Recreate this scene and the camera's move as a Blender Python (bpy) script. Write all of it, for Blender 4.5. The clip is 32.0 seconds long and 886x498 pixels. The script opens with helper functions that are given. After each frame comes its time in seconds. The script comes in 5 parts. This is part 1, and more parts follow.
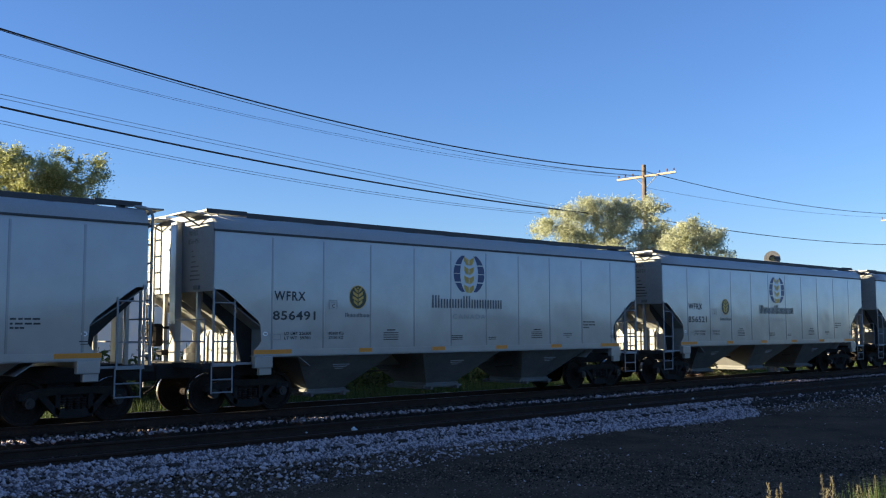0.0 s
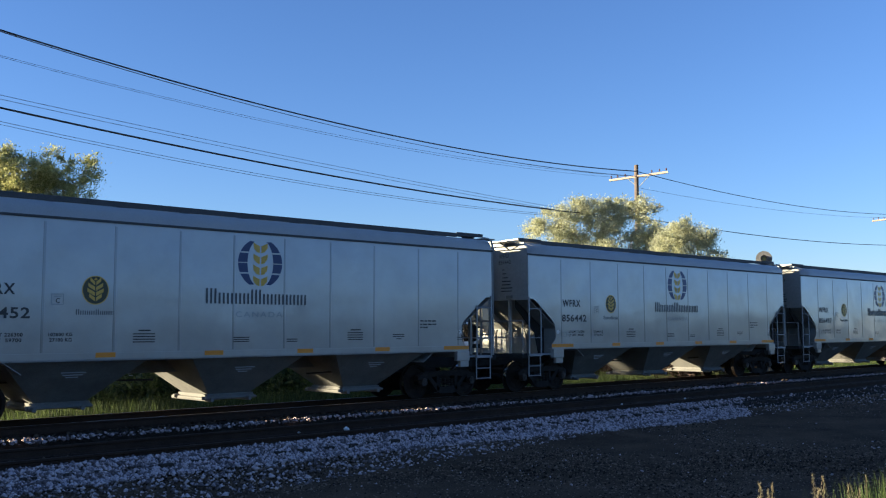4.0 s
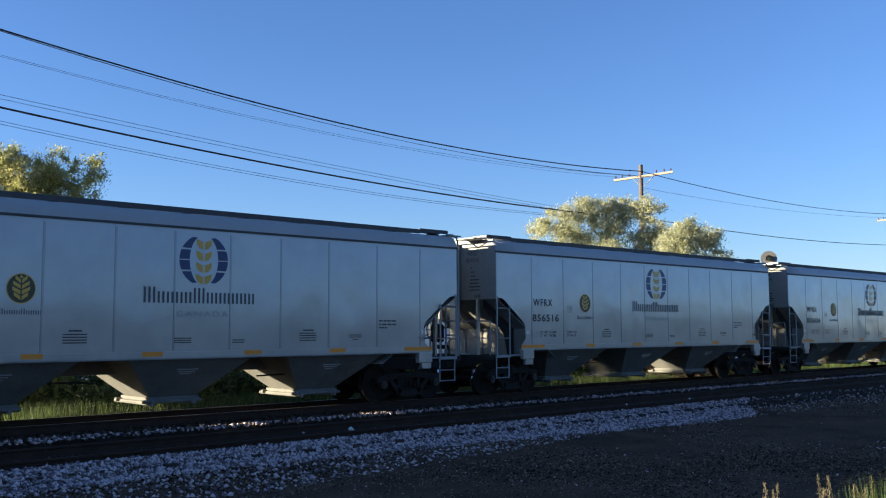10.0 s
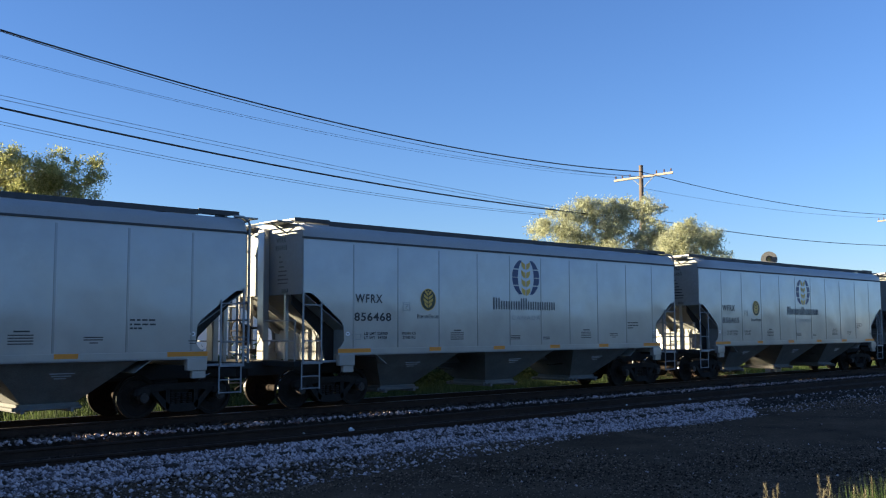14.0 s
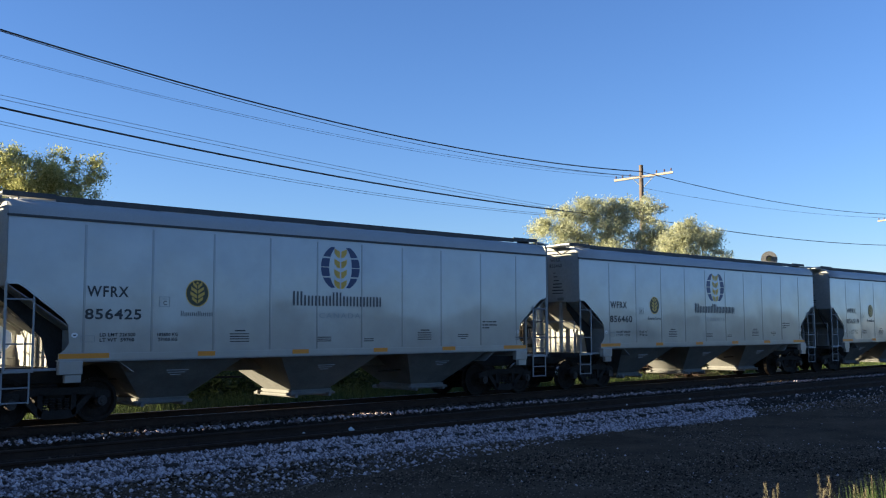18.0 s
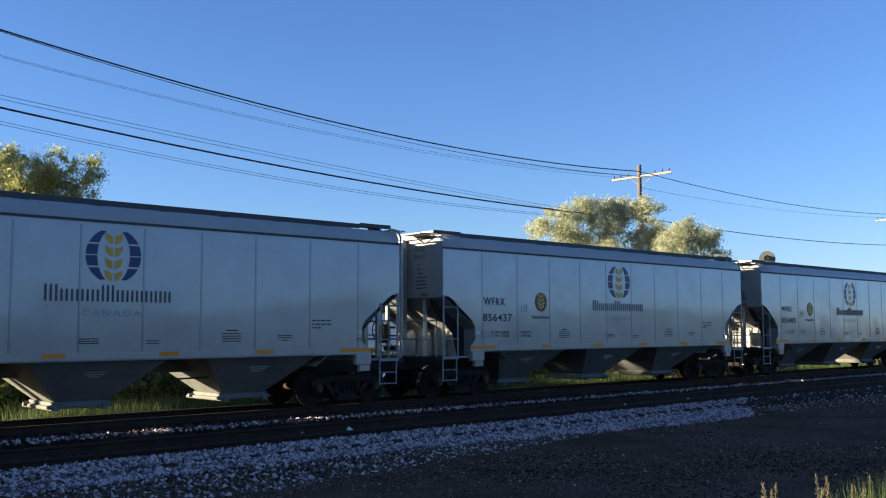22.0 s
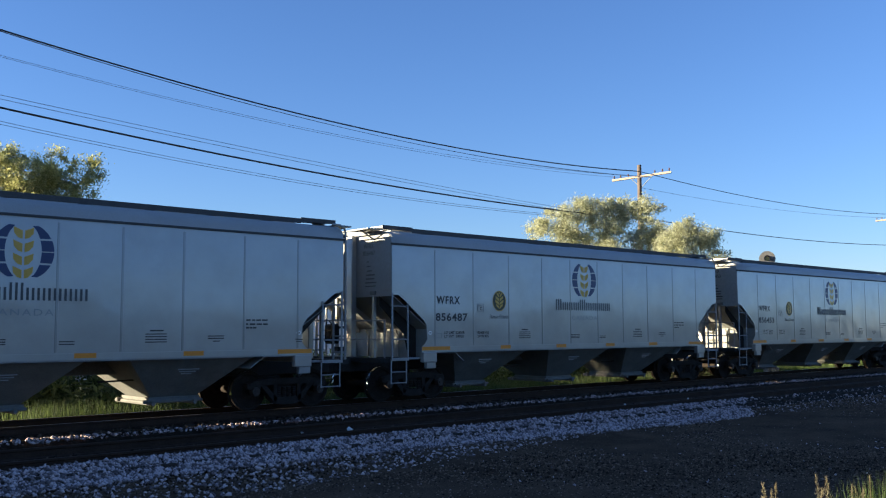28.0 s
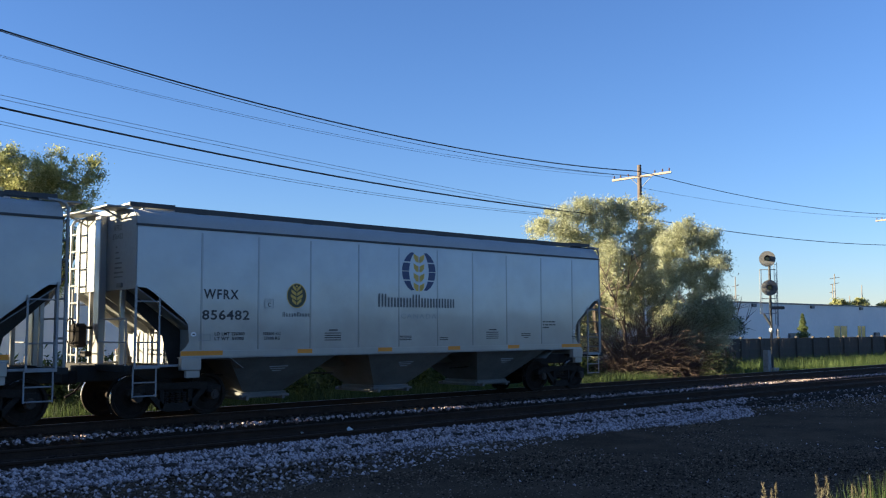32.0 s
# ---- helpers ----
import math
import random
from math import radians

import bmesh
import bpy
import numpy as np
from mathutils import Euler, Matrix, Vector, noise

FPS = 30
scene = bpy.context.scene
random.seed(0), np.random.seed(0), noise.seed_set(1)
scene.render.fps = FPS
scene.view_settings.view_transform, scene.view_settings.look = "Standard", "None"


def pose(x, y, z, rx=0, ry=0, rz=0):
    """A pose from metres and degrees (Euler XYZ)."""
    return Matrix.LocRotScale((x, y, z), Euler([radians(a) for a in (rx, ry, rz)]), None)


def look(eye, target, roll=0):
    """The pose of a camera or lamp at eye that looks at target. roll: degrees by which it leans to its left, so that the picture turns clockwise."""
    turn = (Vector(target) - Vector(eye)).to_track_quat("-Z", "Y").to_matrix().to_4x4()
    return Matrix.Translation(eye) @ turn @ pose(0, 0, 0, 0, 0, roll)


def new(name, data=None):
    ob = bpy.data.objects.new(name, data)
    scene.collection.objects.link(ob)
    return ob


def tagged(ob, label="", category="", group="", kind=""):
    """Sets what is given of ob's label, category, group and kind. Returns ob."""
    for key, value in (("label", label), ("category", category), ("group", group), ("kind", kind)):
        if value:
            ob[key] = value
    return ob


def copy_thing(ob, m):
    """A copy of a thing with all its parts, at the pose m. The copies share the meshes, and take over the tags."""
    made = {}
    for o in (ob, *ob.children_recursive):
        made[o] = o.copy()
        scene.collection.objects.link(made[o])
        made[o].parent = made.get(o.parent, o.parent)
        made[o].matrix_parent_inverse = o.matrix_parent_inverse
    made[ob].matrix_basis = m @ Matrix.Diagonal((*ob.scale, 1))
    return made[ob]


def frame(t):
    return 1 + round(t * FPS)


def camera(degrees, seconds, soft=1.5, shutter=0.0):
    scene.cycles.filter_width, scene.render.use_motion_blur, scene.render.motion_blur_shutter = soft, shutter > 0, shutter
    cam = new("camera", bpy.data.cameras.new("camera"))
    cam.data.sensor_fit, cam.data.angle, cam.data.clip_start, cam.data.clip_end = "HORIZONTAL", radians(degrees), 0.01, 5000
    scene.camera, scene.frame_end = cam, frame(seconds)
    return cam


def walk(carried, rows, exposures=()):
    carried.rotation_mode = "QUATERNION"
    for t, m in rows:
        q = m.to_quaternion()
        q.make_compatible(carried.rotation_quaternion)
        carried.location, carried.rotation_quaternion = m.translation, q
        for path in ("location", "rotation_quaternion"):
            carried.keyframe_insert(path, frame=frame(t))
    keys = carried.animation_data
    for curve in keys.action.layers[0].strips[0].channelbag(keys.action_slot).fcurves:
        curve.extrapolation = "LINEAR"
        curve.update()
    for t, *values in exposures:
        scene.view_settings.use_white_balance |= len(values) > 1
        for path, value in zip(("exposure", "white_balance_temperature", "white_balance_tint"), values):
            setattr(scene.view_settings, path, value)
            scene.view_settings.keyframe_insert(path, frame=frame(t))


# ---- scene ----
# World: x along the railway (the train runs towards -x), y away from the camera, z up, 0 at the rail tops.
EYE = (0.0, 0.0, 1.849)
BEARING, TILT, ROLL = 47.105, 4.884, -0.19
PAN = [(0.0, .27, .0), (1.0, .21, .0), (2.0, .12, .0), (3.0, .07, .0), (3.5, -.14, -.04), (5.5, -.2, .06), (6.0, -.04, .04),
       (6.5, -.14, -.02), (7.5, -.1, .0), (9.0, -.1, .0), (9.5, .0, .0), (10.0, .09, .0), (12.0, .1, .0), (14.0, .1, .03),
       (17.0, .11, .03), (18.5, .09, .0), (19.0, .0, .0), (22.0, .0, .0), (28.0, .0, .0), (32.0, .0, .0)]


def aim(pan, tilt):
    a, b = radians(BEARING + pan), radians(TILT + tilt)
    d = Vector((math.cos(a) * math.cos(b), math.sin(a) * math.cos(b), math.sin(b)))
    return look(EYE, Vector(EYE) + d, ROLL)


cam = camera(50.0, 32.0, soft=1.15)
walk(cam, [(t, aim(p, q)) for t, p, q in PAN], [(0.0, 2.07, 5630, 26), (32.0, 2.07, 5630, 26)])

# ---- light ----
SUN_AZ, SUN_EL = 36.0, 9.5      # degrees from -x towards +y; above the horizon
to_sun = Vector((-math.cos(radians(SUN_AZ)) * math.cos(radians(SUN_EL)), math.sin(radians(SUN_AZ)) * math.cos(radians(SUN_EL)), math.sin(radians(SUN_EL))))
world = bpy.data.worlds.new("world")
world.use_nodes = True
scene.world = world
sky = world.node_tree.nodes.new("ShaderNodeTexSky")
sky.sky_type, sky.sun_disc = "NISHITA", False
sky.sun_elevation, sky.sun_rotation = radians(SUN_EL), math.atan2(to_sun.x, to_sun.y)
sky.air_density, sky.dust_density, sky.ozone_density = 1.0, 0.0, 3.9
back = world.node_tree.nodes["Background"]
back.inputs["Strength"].default_value = 0.05
world.node_tree.links.new(sky.outputs[0], back.inputs["Color"])
sun = new("sun", bpy.data.lights.new("sun", "SUN"))
sun.data.energy, sun.data.angle, sun.data.color = 5.0, radians(0.53), (1.0, 0.86, 0.46)
sun.matrix_world = look((-60, 40, 30), Vector((-60, 40, 30)) - to_sun)

# ---- materials ----
def surface(name, low, high, scale=3.0, rough=0.6, metal=0.0, bump=0.15, fine=40.0, dirt=None, coat=0.0, per=0.0, bump_size=0.01, spec=0.5):
    """A noisy surface between two colours, with fine relief; dirt: colour of larger stains; per: spread from piece to piece."""
    m = bpy.data.materials.new(name)
    m.use_nodes = True
    nt, n = m.node_tree, m.node_tree.nodes
    b = n["Principled BSDF"]
    def node(kind, **kw):
        x = n.new(kind)
        for k, v in kw.items():
            x.inputs[k].default_value = v
        return x
    tc = node("ShaderNodeTexCoord")
    big = node("ShaderNodeTexNoise", Scale=scale, Detail=6.0, Roughness=0.6)
    small = node("ShaderNodeTexNoise", Scale=fine, Detail=3.0)
    ln = nt.links.new
    for x in (big, small):
        ln(tc.outputs["Object"], x.inputs["Vector"])
    add = n.new("ShaderNodeMath")
    add.operation = "MULTIPLY_ADD"
    add.inputs[1].default_value, add.inputs[2].default_value = 0.5, 0.0
    ln(small.outputs["Fac"], add.inputs[0])
    add2 = n.new("ShaderNodeMath")
    add2.operation = "MULTIPLY_ADD"
    add2.inputs[1].default_value = 0.5
    ln(big.outputs["Fac"], add2.inputs[0])
    ln(add.outputs[0], add2.inputs[2])
    fac = add2.outputs[0]
    if per:
        info = n.new("ShaderNodeNewGeometry")
        w = n.new("ShaderNodeMath")
        w.operation = "MULTIPLY_ADD"
        w.inputs[1].default_value = per
        ln(info.outputs["Random Per Island"], w.inputs[0])
        w2 = n.new("ShaderNodeMath")
        w2.operation = "SUBTRACT"
        w2.inputs[1].default_value = per / 2
        ln(fac, w.inputs[2])
        ln(w.outputs[0], w2.inputs[0])
        fac = w2.outputs[0]
    ramp = n.new("ShaderNodeValToRGB")
    ramp.color_ramp.elements[0].position, ramp.color_ramp.elements[1].position = 0.32, 0.68
    ramp.color_ramp.elements[0].color, ramp.color_ramp.elements[1].color = (*low, 1), (*high, 1)
    ln(fac, ramp.inputs["Fac"])
    colour = ramp.outputs["Color"]
    if dirt:
        st = node("ShaderNodeTexNoise", Scale=scale * 0.35, Detail=8.0, Roughness=0.7)
        ln(tc.outputs["Object"], st.inputs["Vector"])
        sr = n.new("ShaderNodeValToRGB")
        sr.color_ramp.elements[0].position, sr.color_ramp.elements[1].position = 0.5, 0.75
        ln(st.outputs["Fac"], sr.inputs["Fac"])
        mix = n.new("ShaderNodeMix")
        mix.data_type = "RGBA"
        ln(sr.outputs["Color"], mix.inputs["Factor"])
        ln(colour, mix.inputs["A"])
        mix.inputs["B"].default_value = (*dirt, 1)
        colour = mix.outputs["Result"]
    ln(colour, b.inputs["Base Color"])
    b.inputs["Roughness"].default_value, b.inputs["Metallic"].default_value = rough, metal
    b.inputs["Coat Weight"].default_value = coat
    b.inputs["Specular IOR Level"].default_value = spec
    b.inputs["Coat Roughness"].default_value = 0.12
    if bump:
        bp = n.new("ShaderNodeBump")
        bp.inputs["Strength"].default_value, bp.inputs["Distance"].default_value = bump, bump_size
        ln(add2.outputs[0], bp.inputs["Height"])
        ln(bp.outputs["Normal"], b.inputs["Normal"])
    return m


def plain(name, colour, rough=0.5, metal=0.0):
    return surface(name, tuple(c * 0.88 for c in colour), colour, 6.0, rough, metal, 0.05)


M_CAR = surface("car_grey_paint", (0.345, 0.331, 0.305), (0.41, 0.395, 0.367), 0.9, 0.30, 0.22, 0.3, 1.6, dirt=(0.305, 0.297, 0.28), coat=0.7, bump_size=0.02)
# matt copy of the side paint, its colour darkened for the shade between cars
M_PANEL = surface("shaded_end_panel_grey", (0.23, 0.23, 0.215), (0.30, 0.30, 0.28), 1.2, 0.55, 0.0, 0.1, 12.0, dirt=(0.24, 0.235, 0.215), spec=0.35)
# darker copy of the car paint: the seams' soft darkening is put into the colour
M_SEAM = surface("seam_darkened_grey", (0.25, 0.243, 0.228), (0.315, 0.305, 0.287), 0.9, 0.34, 0.2, 0.2, 1.6, coat=0.55, bump_size=0.02)
M_ROOF = surface("roof_grey_paint", (0.30, 0.298, 0.29), (0.37, 0.366, 0.355), 1.5, 0.42, 0.0, 0.1, dirt=(0.36, 0.35, 0.33))
# the car's light grey, darkened in colour for the shade underneath, with stains
M_UNDER = surface("shade_darkened_grey", (0.13, 0.128, 0.12), (0.22, 0.216, 0.2), 2.0, 0.75, 0.0, 0.15, dirt=(0.12, 0.11, 0.095), spec=0.15)
M_STEEL = surface("galvanised_steel", (0.22, 0.225, 0.225), (0.32, 0.32, 0.32), 5.0, 0.5, 0.2, 0.1)
M_BLACK = surface("grimy_cast_steel", (0.018, 0.0155, 0.014), (0.044, 0.037, 0.032), 4.0, 0.85, 0.0, 0.3, spec=0.12)
M_WHEEL = surface("wheel_steel", (0.016, 0.0125, 0.0105), (0.04, 0.03, 0.023), 5.0, 0.85, 0.0, 0.2, spec=0.12)
M_TREAD = surface("bright_worn_steel", (0.45, 0.43, 0.40), (0.6, 0.58, 0.55), 8.0, 0.25, 1.0, 0.05)
M_CAP = surface("bearing_cap_brown", (0.02, 0.014, 0.011), (0.045, 0.03, 0.022), 10.0, 0.6)
# for dark sills and brackets, and for shade painted under the end slopes
M_DARK = surface("dark_parts_and_shade", (0.02, 0.0185, 0.017), (0.05, 0.046, 0.042), 3.0, 0.8, spec=0.2)
M_MARK = plain("black_stencil_paint", (0.03, 0.03, 0.035), 0.45)
M_NAME = plain("charcoal_stencil_paint", (0.085, 0.088, 0.095), 0.45)
M_FAINT = plain("faded_stencil_paint", (0.27, 0.28, 0.29), 0.45)
M_NAVY = plain("navy_decal", (0.015, 0.035, 0.12), 0.4)
M_YELLOW = plain("wheat_yellow_decal", (0.66, 0.38, 0.05), 0.4)
M_OLIVE = plain("dark_olive_decal", (0.055, 0.05, 0.02), 0.4)
M_ORANGE = plain("orange_reflector", (0.80, 0.27, 0.012), 0.5)
M_WHITE = plain("white_paint", (0.75, 0.75, 0.74), 0.5)
# dark grey that paints the shadow lines along the eave and walkway edge
M_EDGE_SHADE = surface("roof_edge_shade_grey", (0.035, 0.036, 0.038), (0.07, 0.07, 0.072), 4.0, 0.7)
M_GRATE = surface("running_board_grating", (0.22, 0.22, 0.22), (0.34, 0.34, 0.33), 6.0, 0.5, 0.4, 0.2)

M_RAIL = surface("rusty_rail", (0.026, 0.0155, 0.011), (0.06, 0.036, 0.023), 3.0, 0.8, 0.0, 0.3, spec=0.15)
M_RAILTOP = surface("worn_rail_head", (0.08, 0.065, 0.055), (0.15, 0.13, 0.115), 5.0, 0.45, 0.7, 0.05)
M_TIE = surface("creosoted_tie", (0.028, 0.021, 0.016), (0.072, 0.053, 0.041), 5.0, 0.9, 0.0, 0.5, spec=0.1)
M_STONE = surface("grey_ballast_stone", (0.15, 0.112, 0.105), (0.60, 0.465, 0.435), 9.0, 0.85, 0.0, 0.4, per=1.0, spec=0.25)
M_STONE_DARK = surface("sooty_ballast_stone", (0.022, 0.015, 0.010), (0.12, 0.088, 0.062), 9.0, 0.95, 0.0, 0.4, per=0.9, spec=0.1)
M_GRIT = surface("cinder_grit", (0.03, 0.019, 0.0125), (0.23, 0.155, 0.105), 9.0, 0.95, 0.0, 0.4, per=1.0, spec=0.1)
M_CINDER = surface("dark_cinder_ground", (0.035, 0.0215, 0.0125), (0.155, 0.098, 0.060), 0.9, 1.0, 0.0, 1.0, 30.0, dirt=(0.075, 0.049, 0.030), bump_size=0.04, spec=0.03)
M_TURF = surface("rough_turf", (0.03, 0.045, 0.014), (0.085, 0.105, 0.035), 0.7, 0.95, 0.0, 0.8, 12.0, dirt=(0.10, 0.085, 0.05), bump_size=0.05)
M_GRASS = surface("grass_blades", (0.05, 0.085, 0.018), (0.14, 0.19, 0.05), 0.6, 0.7, 0.0, 0.0, per=0.6)
M_STRAW = surface("straw_seed_heads", (0.17, 0.14, 0.08), (0.36, 0.30, 0.18), 4.0, 0.8, 0.0, 0.0, per=0.6)
M_BARK = surface("grey_brown_bark", (0.05, 0.038, 0.028), (0.13, 0.10, 0.078), 8.0, 0.9, 0.0, 0.8, bump_size=0.03)
M_TWIG = surface("dry_brown_twigs", (0.028, 0.018, 0.013), (0.095, 0.062, 0.046), 6.0, 0.9, 0.0, 0.2, per=0.5)
M_LEAF = surface("silvery_olive_leaves", (0.31, 0.325, 0.20), (0.56, 0.565, 0.38), 0.8, 0.6, 0.0, 0.0, per=0.55)
M_LEAF3 = surface("dark_green_leaves", (0.04, 0.058, 0.024), (0.125, 0.15, 0.065), 0.8, 0.6, 0.0, 0.0, per=0.7)
M_LEAF2 = surface("yellow_green_leaves", (0.22, 0.235, 0.08), (0.48, 0.47, 0.20), 0.8, 0.6, 0.0, 0.0, per=0.8)
M_WEED = surface("dark_green_weeds", (0.035, 0.055, 0.016), (0.10, 0.135, 0.04), 0.8, 0.7, 0.0, 0.0, per=0.7)
M_CONIFER = surface("conifer_needles", (0.08, 0.11, 0.035), (0.18, 0.22, 0.075), 1.5, 0.7, 0.0, 0.0, per=0.6)
M_WALL = surface("white_painted_block_wall", (0.80, 0.755, 0.71), (0.88, 0.835, 0.785), 0.25, 0.8, 0.0, 0.2, 3.0, dirt=(0.70, 0.68, 0.66))
M_COPING = plain("dark_metal_coping", (0.10, 0.10, 0.11), 0.5)
# the windows' yellow-green reflection is put into this glass colour
M_GLASS = surface("yellow_glass", (0.16, 0.15, 0.03), (0.34, 0.31, 0.07), 0.7, 0.15, 0.0, 0.0)
M_FENCE = surface("weathered_fence_boards", (0.04, 0.033, 0.027), (0.11, 0.09, 0.072), 3.0, 0.9, 0.0, 0.4)
M_POLE = surface("weathered_pole_wood", (0.06, 0.043, 0.033), (0.15, 0.112, 0.088), 4.0, 0.85, 0.0, 0.4)
M_ARM = surface("bleached_crossarm_wood", (0.33, 0.25, 0.19), (0.5, 0.4, 0.31), 4.0, 0.8, 0.0, 0.3)
M_CABLE = plain("black_cable_sheath", (0.015, 0.015, 0.018), 0.5)
M_WIRE = plain("tarnished_wire", (0.10, 0.11, 0.13), 0.5, 0.3)
M_SIGNAL = surface("signal_black_paint", (0.02, 0.02, 0.021), (0.055, 0.054, 0.052), 6.0, 0.6, 0.0, 0.1)
M_TARGET = surface("weathered_signal_target", (0.07, 0.07, 0.07), (0.20, 0.195, 0.19), 9.0, 0.45, 0.3, 0.2)
M_FAR = surface("sun_greyed_pole_wood", (0.14, 0.125, 0.115), (0.22, 0.20, 0.185), 4.0, 0.85)
M_CONC = surface("pale_concrete", (0.16, 0.155, 0.145), (0.36, 0.35, 0.33), 5.0, 0.85, 0.0, 0.4, dirt=(0.08, 0.08, 0.075))
M_PORC = plain("brown_insulator", (0.10, 0.05, 0.03), 0.2)


def bowed(m, start=1.75, amount=0.022):
    """The side sheets curve gently inwards above the given height."""
    nt, n = m.node_tree, m.node_tree.nodes
    b = n["Principled BSDF"]
    tc, sep, up, sq, bp = (n.new("ShaderNode" + k) for k in ("TexCoord", "SeparateXYZ", "Math", "Math", "Bump"))
    up.operation, sq.operation = "SUBTRACT", "MULTIPLY"
    up.inputs[1].default_value, up.use_clamp = start, False
    nt.links.new(tc.outputs["Object"], sep.inputs[0])
    nt.links.new(sep.outputs["Z"], up.inputs[0])
    top = n.new("ShaderNodeMath")
    top.operation = "MAXIMUM"
    top.inputs[1].default_value = 0.0
    nt.links.new(up.outputs[0], top.inputs[0])
    for i in (0, 1):
        nt.links.new(top.outputs[0], sq.inputs[i])
    neg = n.new("ShaderNodeMath")
    neg.operation = "MULTIPLY"
    neg.inputs[1].default_value = -amount
    nt.links.new(sq.outputs[0], neg.inputs[0])
    bp.inputs["Strength"].default_value, bp.inputs["Distance"].default_value = 1.0, 1.0
    # the thin sheets also buckle softly, each car in its own way
    wave, info, far, add = (n.new("ShaderNode" + k) for k in ("TexNoise", "ObjectInfo", "VectorMath", "Math"))
    wave.inputs["Scale"].default_value, wave.inputs["Detail"].default_value = 0.75, 1.5
    far.operation, add.operation = "MULTIPLY_ADD", "MULTIPLY_ADD"
    far.inputs[1].default_value = (40, 40, 40)
    add.inputs[1].default_value = 0.04
    nt.links.new(info.outputs["Random"], far.inputs[0])
    nt.links.new(tc.outputs["Object"], far.inputs[2])
    nt.links.new(far.outputs[0], wave.inputs["Vector"])
    nt.links.new(wave.outputs["Fac"], add.inputs[0])
    nt.links.new(neg.outputs[0], add.inputs[2])
    nt.links.new(add.outputs[0], bp.inputs["Height"])
    old = b.inputs["Normal"].links[0].from_socket
    nt.links.new(old, bp.inputs["Normal"])
    nt.links.new(bp.outputs["Normal"], b.inputs["Normal"])
    nt.links.new(bp.outputs["Normal"], b.inputs["Coat Normal"])


bowed(M_CAR)
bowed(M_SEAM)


def leafy(m, share=0.55):
    """Lets sunlight glow through thin leaves."""
    nt, n = m.node_tree, m.node_tree.nodes
    b, out = n["Principled BSDF"], n["Material Output"]
    t, mix = n.new("ShaderNodeBsdfTranslucent"), n.new("ShaderNodeMixShader")
    mix.inputs[0].default_value = share
    nt.links.new(b.inputs["Base Color"].links[0].from_socket, t.inputs["Color"])
    nt.links.new(b.outputs[0], mix.inputs[1])
    nt.links.new(t.outputs[0], mix.inputs[2])
    nt.links.new(mix.outputs[0], out.inputs["Surface"])


for m in (M_LEAF, M_LEAF2, M_LEAF3, M_GRASS, M_STRAW, M_CONIFER, M_WEED):
    leafy(m)


# ---- mesh helpers ----
def mesh_ob(name, bm, material, smooth=False):
    me = bpy.data.meshes.new(name)
    bm.normal_update()
    bm.to_mesh(me)
    bm.free()
    for m in (material if isinstance(material, (list, tuple)) else (material,)):
        me.materials.append(m)
    if smooth:
        me.polygons.foreach_set("use_smooth", [True] * len(me.polygons))
    return new(name, me)


def part(name, bm, material, parent, label="", smooth=False, at=None):
    ob = mesh_ob(name, bm, material, smooth)
    ob.parent = parent
    if at is not None:
        ob.matrix_local = at
    return tagged(ob, label)


def thing(name, label, category, m=None, group=""):
    ob = new(name)
    ob.empty_display_size = 0.3
    if m is not None:
        ob.matrix_basis = m
    return tagged(ob, label, category, group)


def box(bm, x0, x1, y0, y1, z0, z1, bevel=0.0, mi=0):
    v = [bm.verts.new((x, y, z)) for x in (x0, x1) for y in (y0, y1) for z in (z0, z1)]
    fs = [bm.faces.new([v[i] for i in q]) for q in ((0, 1, 3, 2), (4, 6, 7, 5), (0, 4, 5, 1), (2, 3, 7, 6), (0, 2, 6, 4), (1, 5, 7, 3))]
    for f in fs:
        f.material_index = mi
    if bevel:
        es = list({e for f in fs for e in f.edges})
        bmesh.ops.bevel(bm, geom=es, offset=bevel, segments=1, affect="EDGES")
    return bm


def boxes(*rows, bevel=0.0):
    bm = bmesh.new()
    for r in rows:
        box(bm, *r, bevel=bevel)
    return bm


def tube(bm, p0, p1, r0, r1=None, n=8, caps=True):
    p0, p1 = Vector(p0), Vector(p1)
    r1 = r0 if r1 is None else r1
    d = (p1 - p0).normalized()
    u = d.orthogonal().normalized()
    w = d.cross(u)
    rings = []
    for p, r in ((p0, r0), (p1, r1)):
        rings.append([bm.verts.new(p + (u * math.cos(2 * math.pi * i / n) + w * math.sin(2 * math.pi * i / n)) * r) for i in range(n)])
    for i in range(n):
        bm.faces.new((rings[0][i], rings[0][(i + 1) % n], rings[1][(i + 1) % n], rings[1][i]))
    if caps:
        bm.faces.new(rings[0][::-1])
        bm.faces.new(rings[1])
    return bm


def tubes(r, *segs, n=6):
    bm = bmesh.new()
    for a, b in segs:
        tube(bm, a, b, r, n=n)
    return bm


def path_tube(bm, pts, r, n=5):
    """One skin along a bent line."""
    pts = [Vector(p) for p in pts]
    rings, u = [], None
    for i, p in enumerate(pts):
        d = (pts[min(i + 1, len(pts) - 1)] - pts[max(i - 1, 0)]).normalized()
        u = d.orthogonal().normalized() if u is None else (u - d * u.dot(d)).normalized()
        w = d.cross(u)
        rings.append([bm.verts.new(p + (u * math.cos(6.2832 * k / n) + w * math.sin(6.2832 * k / n)) * r) for k in range(n)])
    for a, b in zip(rings, rings[1:]):
        for k in range(n):
            bm.faces.new((a[k], a[(k + 1) % n], b[(k + 1) % n], b[k]))
    bm.faces.new(rings[0][::-1])
    bm.faces.new(rings[-1])
    return bm


